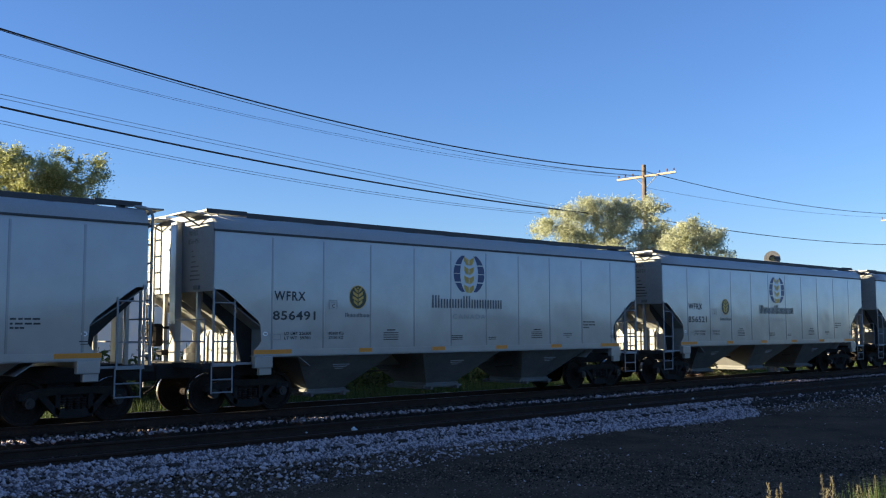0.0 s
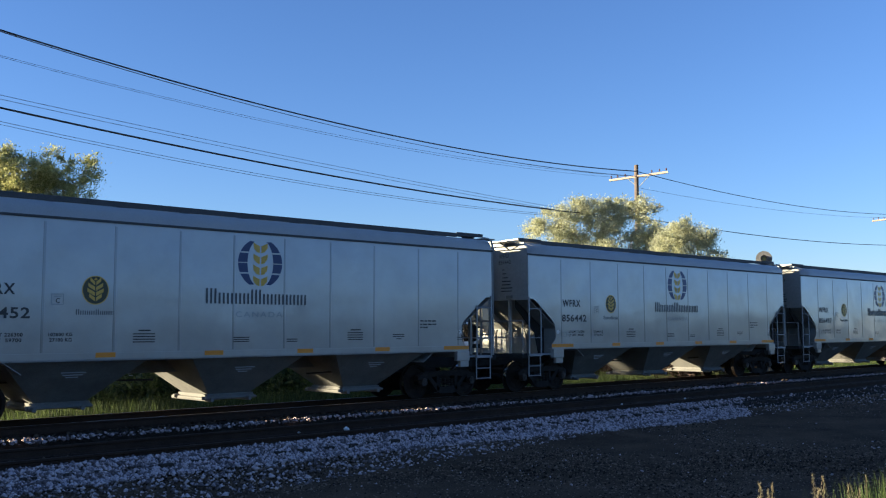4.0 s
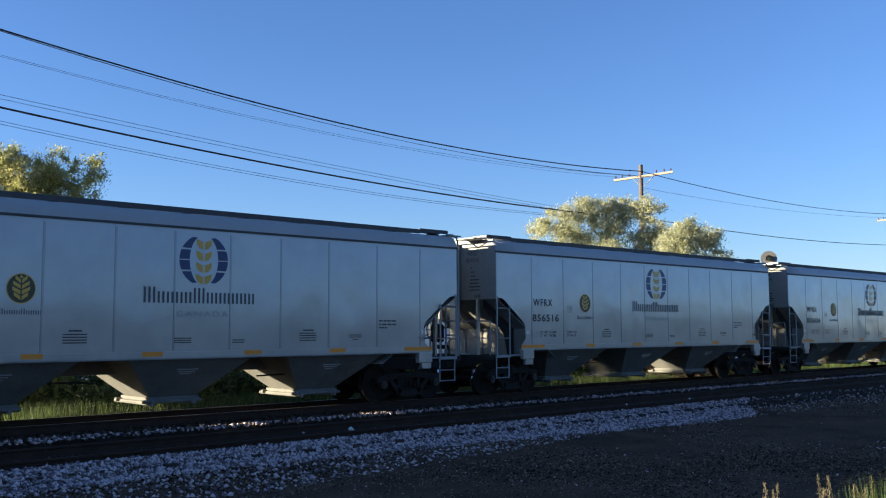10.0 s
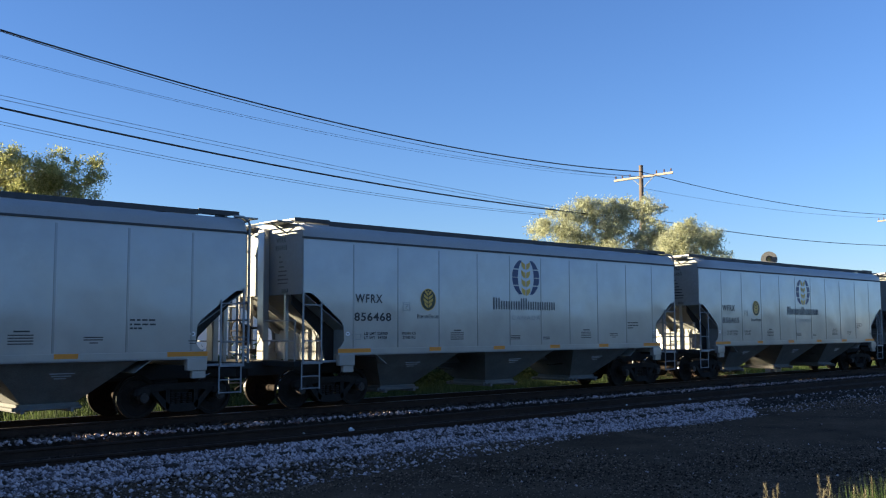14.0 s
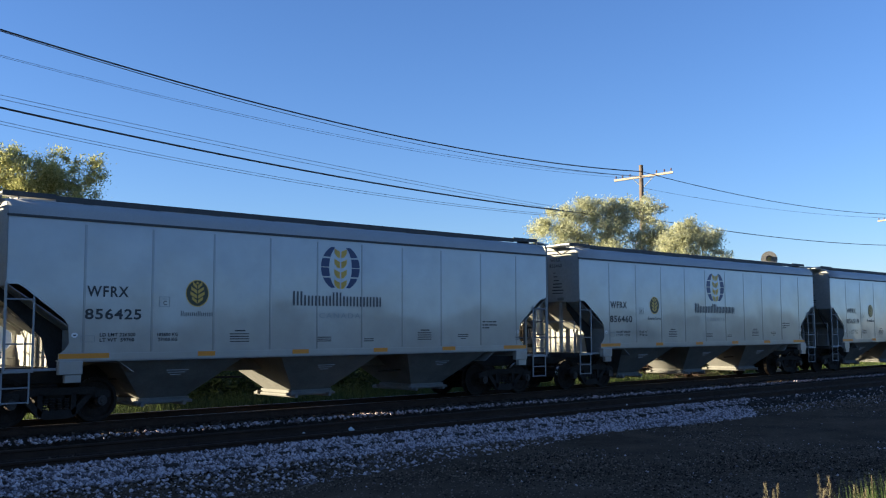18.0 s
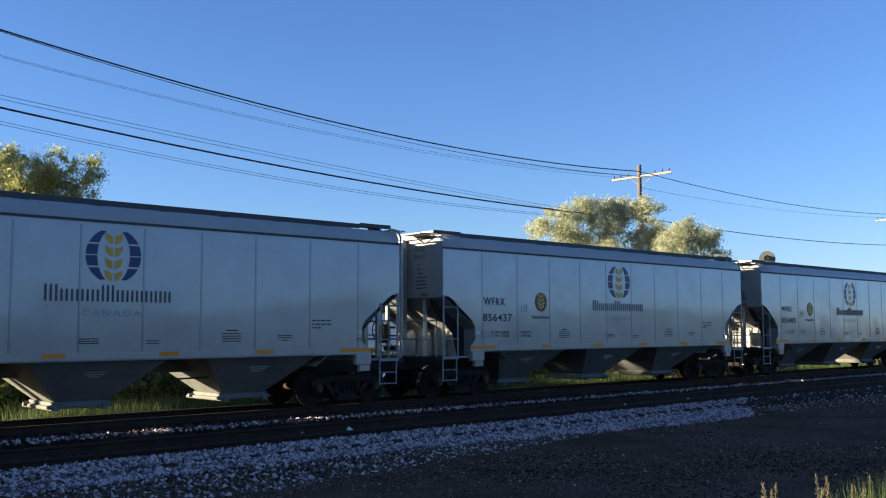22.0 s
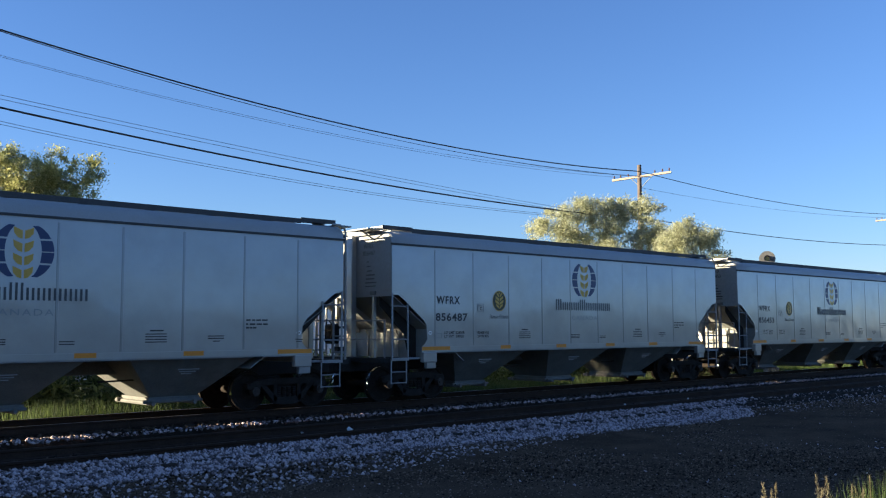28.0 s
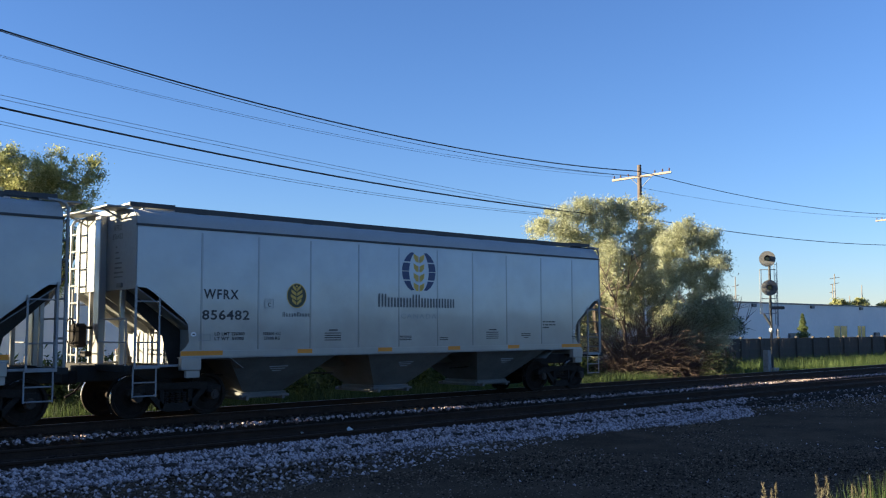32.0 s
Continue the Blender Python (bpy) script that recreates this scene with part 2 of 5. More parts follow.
def prism(bm, pts, axis, a, b, mi=0):
    """An outline (list of 2D points) drawn out along an axis from a to b. 'y': points are x, z; 'x': y, z; 'z': x, y."""
    def at(p, h):
        return {"y": (p[0], h, p[1]), "x": (h, p[0], p[1]), "z": (p[0], p[1], h)}[axis]
    lo = [bm.verts.new(at(p, a)) for p in pts]
    hi = [bm.verts.new(at(p, b)) for p in pts]
    n = len(pts)
    fs = [bm.faces.new(lo), bm.faces.new(hi[::-1])]
    for i in range(n):
        fs.append(bm.faces.new((lo[i], hi[i], hi[(i + 1) % n], lo[(i + 1) % n])))
    for f in fs:
        f.material_index = mi
    bmesh.ops.recalc_face_normals(bm, faces=fs)
    return bm


def quads(*qs):
    bm = bmesh.new()
    for q in qs:
        bm.faces.new([bm.verts.new(p) for p in q])
    return bm


def thick(bm, t):
    bmesh.ops.recalc_face_normals(bm, faces=bm.faces[:])
    bmesh.ops.solidify(bm, geom=bm.faces[:], thickness=t)
    return bm


def lathe(bm, prof, n=24, centre=(0, 0, 0)):
    """A profile of (radius, y) turned round the y axis."""
    rings = []
    for r, y in prof:
        rings.append([bm.verts.new((centre[0] + r * math.cos(2 * math.pi * i / n), centre[1] + y, centre[2] + r * math.sin(2 * math.pi * i / n))) for i in range(n)])
    for a, b in zip(rings, rings[1:]):
        for i in range(n):
            bm.faces.new((a[i], a[(i + 1) % n], b[(i + 1) % n], b[i]))
    bm.faces.new(rings[0])
    bm.faces.new(rings[-1][::-1])
    bmesh.ops.recalc_face_normals(bm, faces=bm.faces[:])
    return bm


def scatter_mesh(name, verts, faces, material, label, category, kind="stuff"):
    me = bpy.data.meshes.new(name)
    nv, nf, k = len(verts), len(faces), faces.shape[1]
    me.vertices.add(nv)
    me.vertices.foreach_set("co", np.asarray(verts, dtype=np.float32).ravel())
    me.loops.add(nf * k)
    me.loops.foreach_set("vertex_index", np.asarray(faces, dtype=np.int32).ravel())
    me.polygons.add(nf)
    me.polygons.foreach_set("loop_start", np.arange(0, nf * k, k, dtype=np.int32))
    me.update(calc_edges=True)
    me.materials.append(material)
    ob = new(name, me)
    if category or kind:
        tagged(ob, label, category, "", kind)
    return ob


RNG = np.random.default_rng(7)


def stones(centres, sizes):
    """Angular little stones: jittered octahedra."""
    base = np.array([(1, 0, 0), (-1, 0, 0), (0, 1, 0), (0, -1, 0), (0, 0, 0.75), (0, 0, -0.75)], float)
    tri = np.array([(0, 2, 4), (2, 1, 4), (1, 3, 4), (3, 0, 4), (2, 0, 5), (1, 2, 5), (3, 1, 5), (0, 3, 5)])
    n = len(centres)
    v = base[None] * (0.65 + 0.7 * RNG.random((n, 6, 3))) + 0.35 * RNG.standard_normal((n, 6, 3)) * 0.5
    a = RNG.random(n) * 6.283
    c, s = np.cos(a)[:, None], np.sin(a)[:, None]
    v = np.stack((v[..., 0] * c - v[..., 1] * s, v[..., 0] * s + v[..., 1] * c, v[..., 2]), -1)
    v = v * sizes[:, None, None] + centres[:, None]
    f = tri[None] + (np.arange(n) * 6)[:, None, None]
    return v.reshape(-1, 3), f.reshape(-1, 3)


def leaf_cloud(centres, size, stretch=1.8, up=0.3):
    """Small pointed leaves (two triangles as one quad) turned at random."""
    n = len(centres)
    d = RNG.standard_normal((n, 3)) + (0, 0, up)
    d /= np.linalg.norm(d, axis=1)[:, None]
    e = np.cross(d, RNG.standard_normal((n, 3)))
    e /= np.linalg.norm(e, axis=1)[:, None]
    s = (size * (0.6 + 0.8 * RNG.random(n)))[:, None]
    v = np.stack((centres - d * s * stretch, centres + e * s * 0.5, centres + d * s * stretch, centres - e * s * 0.5), 1)
    f = np.arange(4 * n).reshape(n, 4)
    return v.reshape(-1, 3), f


def lettering(text, height, width=None, spacing=1.0, bold=0.0):
    """A flat bmesh of text in the x-z plane, its lower left corner at the origin, facing -y."""
    cu = bpy.data.curves.new("letters", "FONT")
    cu.body, cu.size, cu.space_character, cu.offset = text, 1.0, spacing, bold
    cu.resolution_u = 3
    ob = bpy.data.objects.new("letters", cu)
    scene.collection.objects.link(ob)
    dg = bpy.context.evaluated_depsgraph_get()
    me = bpy.data.meshes.new_from_object(ob.evaluated_get(dg))
    bm = bmesh.new()
    bm.from_mesh(me)
    bpy.data.objects.remove(ob)
    bpy.data.meshes.remove(me)
    bpy.data.curves.remove(cu)
    xs, ys = [v.co.x for v in bm.verts], [v.co.y for v in bm.verts]
    x0, y0, sx, sy = min(xs), min(ys), max(xs) - min(xs), max(ys) - min(ys)
    kz = height / sy
    kx = width / sx if width else kz
    for v in bm.verts:
        v.co = ((v.co.x - x0) * kx, 0.0, (v.co.y - y0) * kz)
    bmesh.ops.recalc_face_normals(bm, faces=bm.faces[:])
    return bm


# ---- the grain train ----
PITCH, LENGTH, HALF = 16.8, 15.255, 1.6
TRACK_Y = 20.14
WHEEL_R = 0.457
CAR_NUMBERS = {0: 491, 1: 521, 2: 455, 3: 452, 4: 442, 5: 497, 6: 503, 7: 431, 8: 445, 9: 516, 10: 434, 11: 488, 12: 468, 13: 465,
               14: 646, 15: 425, 16: 460, 17: 519, 18: 496, 19: 437, 20: 485, 21: 446, 22: 457, 23: 462, 24: 487, 25: 453, 26: 426, 27: 482}
SEAMS = (1.48, 2.90, 4.32, 5.75, 7.05, 8.38, 9.69, 11.04, 12.52, 13.95)


def side_sheet(sy):
    """One side of the hopper body: a flat sheet with cut-away lower corners, its seams slightly proud."""
    e = LENGTH
    low = [(0.0, 2.75), (0.22, 2.75), (0.36, 2.66), (1.08, 2.10), (1.17, 1.98), (1.20, 1.62), (1.12, 1.50), (1.02, 1.42)]
    pts = low + [(e - x, z) for x, z in low[::-1]] + [(e, 4.05), (0.0, 4.05)]
    bm = bmesh.new()
    y = sy * HALF
    prism(bm, pts, "y", y, y - sy * 0.02)
    return bm


def roof_sheet():
    prof = [(-1.60, 4.075), (-1.575, 4.20), (-1.49, 4.32), (-1.36, 4.385), (-1.1, 4.42), (-0.5, 4.475), (0, 4.49)]
    prof = prof + [(-y, z) for y, z in prof[-2::-1]]
    bm = bmesh.new()
    n = 14
    rows = [[bm.verts.new((LENGTH * i / n, y, z)) for y, z in prof] for i in range(n + 1)]
    for a, b in zip(rows, rows[1:]):
        for j in range(len(prof) - 1):
            bm.faces.new((a[j], a[j + 1], b[j + 1], b[j]))
    for r, rev in ((rows[0], False), (rows[-1], True)):
        bm.faces.new(r[::-1] if rev else r)
    bmesh.ops.recalc_face_normals(bm, faces=bm.faces[:])
    return bm


def end_wall(flip):
    """Upright end sheet with rolled corners."""
    bm = bmesh.new()
    prof = [(-1.58, 2.72), (-1.58, 4.06), (-1.56, 4.2), (-1.47, 4.31), (-1.34, 4.375), (-0.5, 4.46), (0.5, 4.46), (1.34, 4.375), (1.47, 4.31), (1.56, 4.2), (1.58, 4.06), (1.58, 2.72)]
    x = LENGTH if flip else 0.0
    d = 0.012 if flip else -0.012
    prism(bm, prof, "x", x, x + d)
    return bm


def slope_end(flip):
    """The end slope sheet, from the end wall's foot down to the hopper."""
    a, b = (0.02, 2.74), (2.55, 1.02)
    bm = quads(((a[0], -1.57, a[1]), (a[0], 1.57, a[1]), (b[0], 1.57, b[1]), (b[0], -1.57, b[1])))
    if flip:
        for v in bm.verts:
            v.co.x = LENGTH - v.co.x
    return thick(bm, 0.015)


def hopper(c):
    """A funnel: wide at the sill, narrow at its outlet."""
    bm = bmesh.new()
    t, m, b = ([(c + sx * hx, sy * hy, z) for sx, sy in ((-1, -1), (1, -1), (1, 1), (-1, 1))] for hx, hy, z in ((1.52, 1.56, 1.36), (1.42, 1.50, 1.24), (0.54, 0.62, 0.42)))
    rings = [[bm.verts.new(p) for p in r] for r in (t, m, b)]
    for p, q in zip(rings, rings[1:]):
        for i in range(4):
            bm.faces.new((p[i], p[(i + 1) % 4], q[(i + 1) % 4], q[i]))
    bm.faces.new(rings[2])
    bm.faces.new(rings[0])
    bmesh.ops.recalc_face_normals(bm, faces=bm.faces[:])
    return bm


def outlet(c):
    bm = boxes((c - 0.60, c + 0.60, -0.68, 0.68, 0.34, 0.42), (c - 0.72, c + 0.62, -0.72, -0.64, 0.29, 0.37), (c - 0.72, c + 0.62, 0.64, 0.72, 0.29, 0.37), bevel=0.008)
    tube(bm, (c - 0.7, -0.8, 0.33), (c + 0.6, -0.8, 0.33), 0.03)
    for x in (-0.62, 0.35):
        tube(bm, (c + x, -0.95, 0.30), (c + x, 0.9, 0.30), 0.045)
    return bm


def ladder(car, x0, x1, y, flip):
    """A side ladder: a tall stile by the corner, a short one, hanging steps below the platform, and each rung."""
    tall, low = (x1, x0) if flip else (x0, x1)
    bm = boxes((tall - 0.022, tall + 0.022, y - 0.014, y + 0.014, 1.10, 2.80), (low - 0.018, low + 0.018, y - 0.012, y + 0.012, 1.10, 2.54), (x0 - 0.022, x1 + 0.022, y - 0.02, y + 0.05, 1.08, 1.13))
    a, b = x0 - 0.03, x1 - 0.05
    for x in (a, b):
        box(bm, x - 0.014, x + 0.014, y - 0.01, y + 0.01, 0.50, 1.09)
    l = part("side_ladder", bm, M_STEEL, car, "galvanised side ladder with hanging steps")
    me = part("rung", tubes(0.016, ((x0, y, 0), (x1, y, 0))), M_STEEL, l, at=pose(0, 0, 2.46)).data
    o = new("rung", me)
    o.parent, o.matrix_local = l, pose(0, 0, 1.62)
    me = part("step", tubes(0.016, ((a, y, 0), (b, y, 0))), M_STEEL, l, at=pose(0, 0, 0.80)).data
    o = new("step", me)
    o.parent, o.matrix_local = l, pose(0, 0, 0.525)


def end_ladder(car, x, y0, y1, z0, z1, rungs):
    bm = bmesh.new()
    s = 1 if x < 1 else -1
    for y in (y0, y1):
        path_tube(bm, [(x, y, z0), (x, y, z1), (x + s * 0.05, y, z1 + 0.10), (x + s * 0.16, y, z1 + 0.16), (x + s * 0.4, y, z1 + 0.17)], 0.03, 6)
    l = part("end_ladder", bm, M_STEEL, car, "galvanised end ladder")
    me = None
    for i in range(rungs):
        z = z0 + (z1 - z0) * (i + 0.45) / rungs
        if me is None:
            me = part("rung", tubes(0.022, ((x, y0, 0), (x, y1, 0))), M_STEEL, l, at=pose(0, 0, z)).data
        else:
            o = new("rung", me)
            o.parent, o.matrix_local = l, pose(0, 0, z)


def side_frame():
    """A cast truck side frame, seen from the side, with two windows and a spring opening."""
    bm = bmesh.new()
    y0, y1 = -0.07, 0.07
    prism(bm, [(-1.08, 0.52), (-1.08, 0.64), (-0.78, 0.72), (-0.45, 0.74), (0.45, 0.74), (0.78, 0.72), (1.08, 0.64), (1.08, 0.52), (0.72, 0.56), (0.4, 0.6), (-0.4, 0.6), (-0.72, 0.56)], "y", y0, y1)
    prism(bm, [(-0.72, 0.57), (-0.60, 0.60), (-0.30, 0.30), (-0.30, 0.20), (-0.40, 0.22)], "y", y0, y1)
    prism(bm, [(0.72, 0.57), (0.40, 0.22), (0.30, 0.20), (0.30, 0.30), (0.60, 0.60)], "y", y0, y1)
    prism(bm, [(-0.40, 0.18), (-0.34, 0.30), (0.34, 0.30), (0.40, 0.18), (0.2, 0.13), (-0.2, 0.13)], "y", y0, y1)
    for s in (-1, 1):
        box(bm, s * 0.33 - 0.05, s * 0.33 + 0.05, y0, y1, 0.25, 0.62)
        box(bm, s * 0.89 - 0.16, s * 0.89 + 0.16, y0 - 0.02, y1 + 0.02, 0.50, 0.66, bevel=0.02)
    for i in range(4):
        for k in range(5):
            tube(bm, (-0.21 + 0.14 * i, 0, 0.30 + 0.05 * k), (-0.21 + 0.14 * i, 0, 0.33 + 0.05 * k), 0.062, n=8)
    return bm


def wheelset():
    """Two flanged wheels on an axle, with a hub that shows the turning; the axle is the y axis."""
    bm = bmesh.new()
    r = WHEEL_R
    for s in (-1, 1):
        y = 0.72 * s
        prof = [(0.10, -0.05), (0.16, -0.05), (0.20, -0.02), (0.36, -0.015), (0.39, -0.065), (r - 0.002, -0.065), (r + 0.001, 0.05), (r + 0.026, 0.055), (r + 0.024, 0.08), (0.39, 0.08), (0.36, 0.03), (0.2, 0.04), (0.16, 0.09), (0.1, 0.09)]
        lathe(bm, [(a, b * -s + 0) for a, b in prof], 28, (0, y, 0))
    tube(bm, (0, -1.02, 0), (0, 1.02, 0), 0.08, n=12)
    for f in bm.faces:
        c = f.calc_center_median()
        rr = math.hypot(c.x, c.z)
        if r - 0.03 < rr < r + 0.02 and abs(f.normal.y) < 0.5:
            f.material_index = 1
    return bm


def bearing_cap(x, side):
    bm = bmesh.new()
    tube(bm, (x, side * 1.00, WHEEL_R), (x, side * 1.13, WHEEL_R), 0.115, 0.10, n=14)
    tube(bm, (x, side * 1.13, WHEEL_R), (x, side * 1.15, WHEEL_R), 0.05, 0.045, n=10)
    return bm


def build_truck(car, x):
    truck = part("truck", boxes((-0.22, 0.22, -0.95, 0.95, 0.42, 0.66), (-0.3, 0.3, -0.3, 0.3, 0.66, 0.78), bevel=0.03), M_BLACK, car, "grimy black cast-steel truck", at=pose(x, 0, 0))
    for s in (-1, 1):
        part("side_frame", side_frame(), M_BLACK, truck, at=pose(0, s * 0.99, 0))
    for s in (-1, 1):
        w = part("wheelset", wheelset(), (M_WHEEL, M_TREAD), truck, "rusty flanged wheels on their axle", at=pose(s * 0.889, 0, WHEEL_R))
    for s in (-1, 1):
        for side in (-1, 1):
            part("bearing_cap", bearing_cap(s * 0.889, side), M_CAP, truck, "brown bearing end cap")
        # brake beam and hanger
        part("brake_beam", tubes(0.035, ((s * 0.36, -0.75, 0.38), (s * 0.36, 0.75, 0.38)), ((s * 0.36, 0.0, 0.38), (s * 0.1, 0.0, 0.55)), ((s * 0.36, -0.86, 0.25), (s * 0.52, -0.86, 0.62))), M_BLACK, truck)


def flat_bars(rows, y):
    bm = bmesh.new()
    for x0, x1, z0, z1 in rows:
        box(bm, x0, x1, y - 0.003, y, z0, z1)
    return bm


def disc_pts(cx, cz, rx, rz, a0, a1, n):
    return [(cx + rx * math.cos(radians(a0 + (a1 - a0) * i / n)), cz + rz * math.sin(radians(a0 + (a1 - a0) * i / n))) for i in range(n + 1)]


def crescent_piece(side, a, b):
    """One piece of a crescent, about the emblem's centre."""
    steps = [a + (b - a) * i / 5 for i in range(6)]
    pts = [(side * r * math.cos(radians(t)), q * math.sin(radians(t))) for r, q, ts in ((0.58, 0.56, steps), (0.34, 0.55, steps[::-1])) for t in ts]
    return prism(bmesh.new(), pts, "y", -0.003, 0)


def wheat_grain(s):
    return prism(bmesh.new(), [(s * 0.02, -0.10), (s * 0.10, -0.08), (s * 0.18, 0.01), (s * 0.19, 0.13), (s * 0.12, 0.10), (s * 0.02, 0.06)], "y", -0.003, 0)


def oval_band(bm, cx, cz, rx, rz, w, y, n=14):
    """A flat oval band."""
    for i in range(n):
        a0, a1 = 2 * math.pi * i / n, 2 * math.pi * (i + 1) / n
        pts = [(cx + r * math.cos(a), y - 0.003, cz + q * math.sin(a)) for r, q, a in ((rx, rz, a0), (rx, rz, a1), (rx - w, rz - w, a1), (rx - w, rz - w, a0))]
        bm.faces.new([bm.verts.new(p) for p in pts[::-1]])


def name_bars(x0, x1, z0, z1, tall, n, y):
    """A name drawn as a row of n plain upright bars; those numbered in tall are of full height, the others lower."""
    bm = bmesh.new()
    w = (x1 - x0) / n
    for i in range(n):
        box(bm, x0 + i * w, x0 + (i + 0.44) * w, y - 0.003, y, z0, z0 + (z1 - z0) * (1.0 if i in tall else 0.72))
    return bm


def build_car():
    car = thing("covered_hopper_car", "light grey covered hopper rail car with black lettering and orange reflectors", "railway car", group="cars of the grain train")
    e = LENGTH
    near = -HALF
    for sy in (-1, 1):
        wall = part("side_wall", side_sheet(sy), M_CAR, car, "glossy light grey steel side with upright seams")
        y = sy * HALF
        me = None
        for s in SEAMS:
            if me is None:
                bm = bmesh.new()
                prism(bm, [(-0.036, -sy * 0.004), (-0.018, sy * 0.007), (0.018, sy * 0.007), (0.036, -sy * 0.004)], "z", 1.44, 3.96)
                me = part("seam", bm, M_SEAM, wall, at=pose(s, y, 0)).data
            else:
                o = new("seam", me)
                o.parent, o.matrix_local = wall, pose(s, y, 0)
        # the eave's shadow line, painted as a dark strip
        part("eave_plate", boxes((-0.03, e + 0.03, min(y - sy * 0.02, y + sy * 0.03), max(y - sy * 0.02, y + sy * 0.03), 4.03, 4.075)), M_EDGE_SHADE, car, "eave joint with its shadow line painted dark")
    part("roof", roof_sheet(), M_ROOF, car, smooth=True)
    for flip in (False, True):
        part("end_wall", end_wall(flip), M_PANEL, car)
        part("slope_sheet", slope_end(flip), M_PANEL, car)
        m = (lambda x: e - x) if flip else (lambda x: x)
        # centre post of the end, and the gussets below
        x0, x1 = sorted((m(-0.17), m(-0.01)))
        part("end_post", boxes((x0, x1, -0.15, 0.15, 1.15, 4.35), bevel=0.02), M_CAR, car)
        for y in (0.38, 1.38):
            bm = bmesh.new()
            prism(bm, [(m(0.03), 2.72), (m(1.30), 1.86), (m(1.28), 1.78), (m(1.16), 1.80), (m(0.03), 2.56)], "y", y - 0.02, y + 0.02)
            part("end_gusset", bm, M_CAR, car)
        # dark sheet put in for the shade under the end slope
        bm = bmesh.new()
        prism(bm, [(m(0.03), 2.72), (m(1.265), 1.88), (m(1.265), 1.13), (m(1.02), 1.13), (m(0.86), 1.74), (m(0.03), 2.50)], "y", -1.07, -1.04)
        part("side_web", bm, M_DARK, car, "dark sheet standing for the shade under the end slope")
        for y in (-0.8, 0.8):
            x0, x1 = sorted((m(0.02), m(0.10)))
            part("end_stay", boxes((x0, x1, y - 0.04, y + 0.04, 1.15, 2.75)), M_CAR, car)
        # bulkhead web over the bolster
        bm = bmesh.new()
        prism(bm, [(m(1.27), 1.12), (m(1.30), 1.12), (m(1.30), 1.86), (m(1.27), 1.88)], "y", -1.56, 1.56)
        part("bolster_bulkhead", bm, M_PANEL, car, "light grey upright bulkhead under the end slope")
        for y in (0.25, -0.36, 0.95):
            part("bulkhead_stiffener", path_tube(bmesh.new(), [(m(1.24), y, 1.13), (m(1.24), y, 1.72), (m(1.17), y, 1.86)], 0.025, 6), M_CAR, car)
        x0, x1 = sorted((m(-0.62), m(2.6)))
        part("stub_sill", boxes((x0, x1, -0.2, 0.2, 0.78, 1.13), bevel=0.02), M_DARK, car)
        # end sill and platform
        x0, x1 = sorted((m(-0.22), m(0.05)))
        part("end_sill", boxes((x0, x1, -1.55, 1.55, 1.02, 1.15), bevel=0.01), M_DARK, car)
        x0, x1 = sorted((m(0.05), m(1.05)))
        for y in (-1.58, 1.44):
            part("end_platform", boxes((x0, x1, y, y + 0.14, 1.10, 1.15), bevel=0.01), M_STEEL, car, "galvanised steel end platform edge")
        for sy in (-1, 1):
            x0, x1 = sorted((m(0.98), m(1.44)))
            part("jacking_pad", boxes((x0, x1, sy * 1.60 - 0.11, sy * 1.60 + 0.04, 1.02, 1.28), (min(x0, x1) + 0.12, x1 - 0.02, sy * 1.60 - 0.09, sy * 1.60 + 0.02, 0.86, 1.02), bevel=0.012), M_CAR, car, "light grey jacking pad box")
        # roof crossover platform
        x0, x1 = sorted((m(-0.52), m(-0.02)))
        for ya, yb in ((-1.25, -0.45), (0.45, 1.3)):
            part("crossover_platform", boxes((x0, x1, ya, yb, 4.42, 4.455), bevel=0.008), M_GRATE, car)
        part("platform_bracket", tubes(0.02, ((m(-0.5), -0.9, 4.43), (m(-0.02), -0.9, 4.2)), ((m(-0.5), 0.9, 4.43), (m(-0.02), 0.9, 4.2)), ((m(-0.5), -0.9, 4.43), (m(-0.5), 0.9, 4.43))), M_STEEL, car)
        # coupler
        cb = bmesh.new()
        x0, x1 = sorted((m(-0.66), m(-0.2)))
        box(cb, x0, x1, -0.07, 0.07, 0.80, 0.95, bevel=0.015)
        x0, x1 = sorted((m(-0.80), m(-0.56)))
        box(cb, x0, x1, -0.15, 0.13, 0.74, 1.02, bevel=0.04)
        part("coupler", cb, M_BLACK, car)
        part("brake_hose", path_tube(bmesh.new(), [(m(-0.25), 0.3, 0.8), (m(-0.45), 0.32, 0.55), (m(-0.68), 0.25, 0.45)], 0.025), M_BLACK, car)
        # handholds across the end
        part("end_handrail", tubes(0.018, ((m(-0.16), -1.5, 1.62), (m(-0.16), 1.5, 1.62)), ((m(-0.16), -1.5, 2.1), (m(-0.16), -0.2, 2.1)), ((m(-0.16), -1.5, 1.15), (m(-0.16), -1.5, 2.1)), ((m(-0.16), 1.5, 1.15), (m(-0.16), 1.5, 1.62))), M_STEEL, car)
    # ladders
    for y in (-1.63, 1.63):
        ladder(car, -0.02, 0.50, y, False)
        ladder(car, e - 0.62, e - 0.06, y, True)
    end_ladder(car, -0.14, 1.02, 1.50, 1.15, 4.25, 8)
    end_ladder(car, e + 0.14, -1.50, -1.02, 1.15, 4.25, 8)
    # brake gear on the front end
    bm = bmesh.new()
    box(bm, -0.46, -0.22, 0.28, 0.70, 1.5, 2.02, bevel=0.05)
    part("brake_housing", bm, M_BLACK, car)
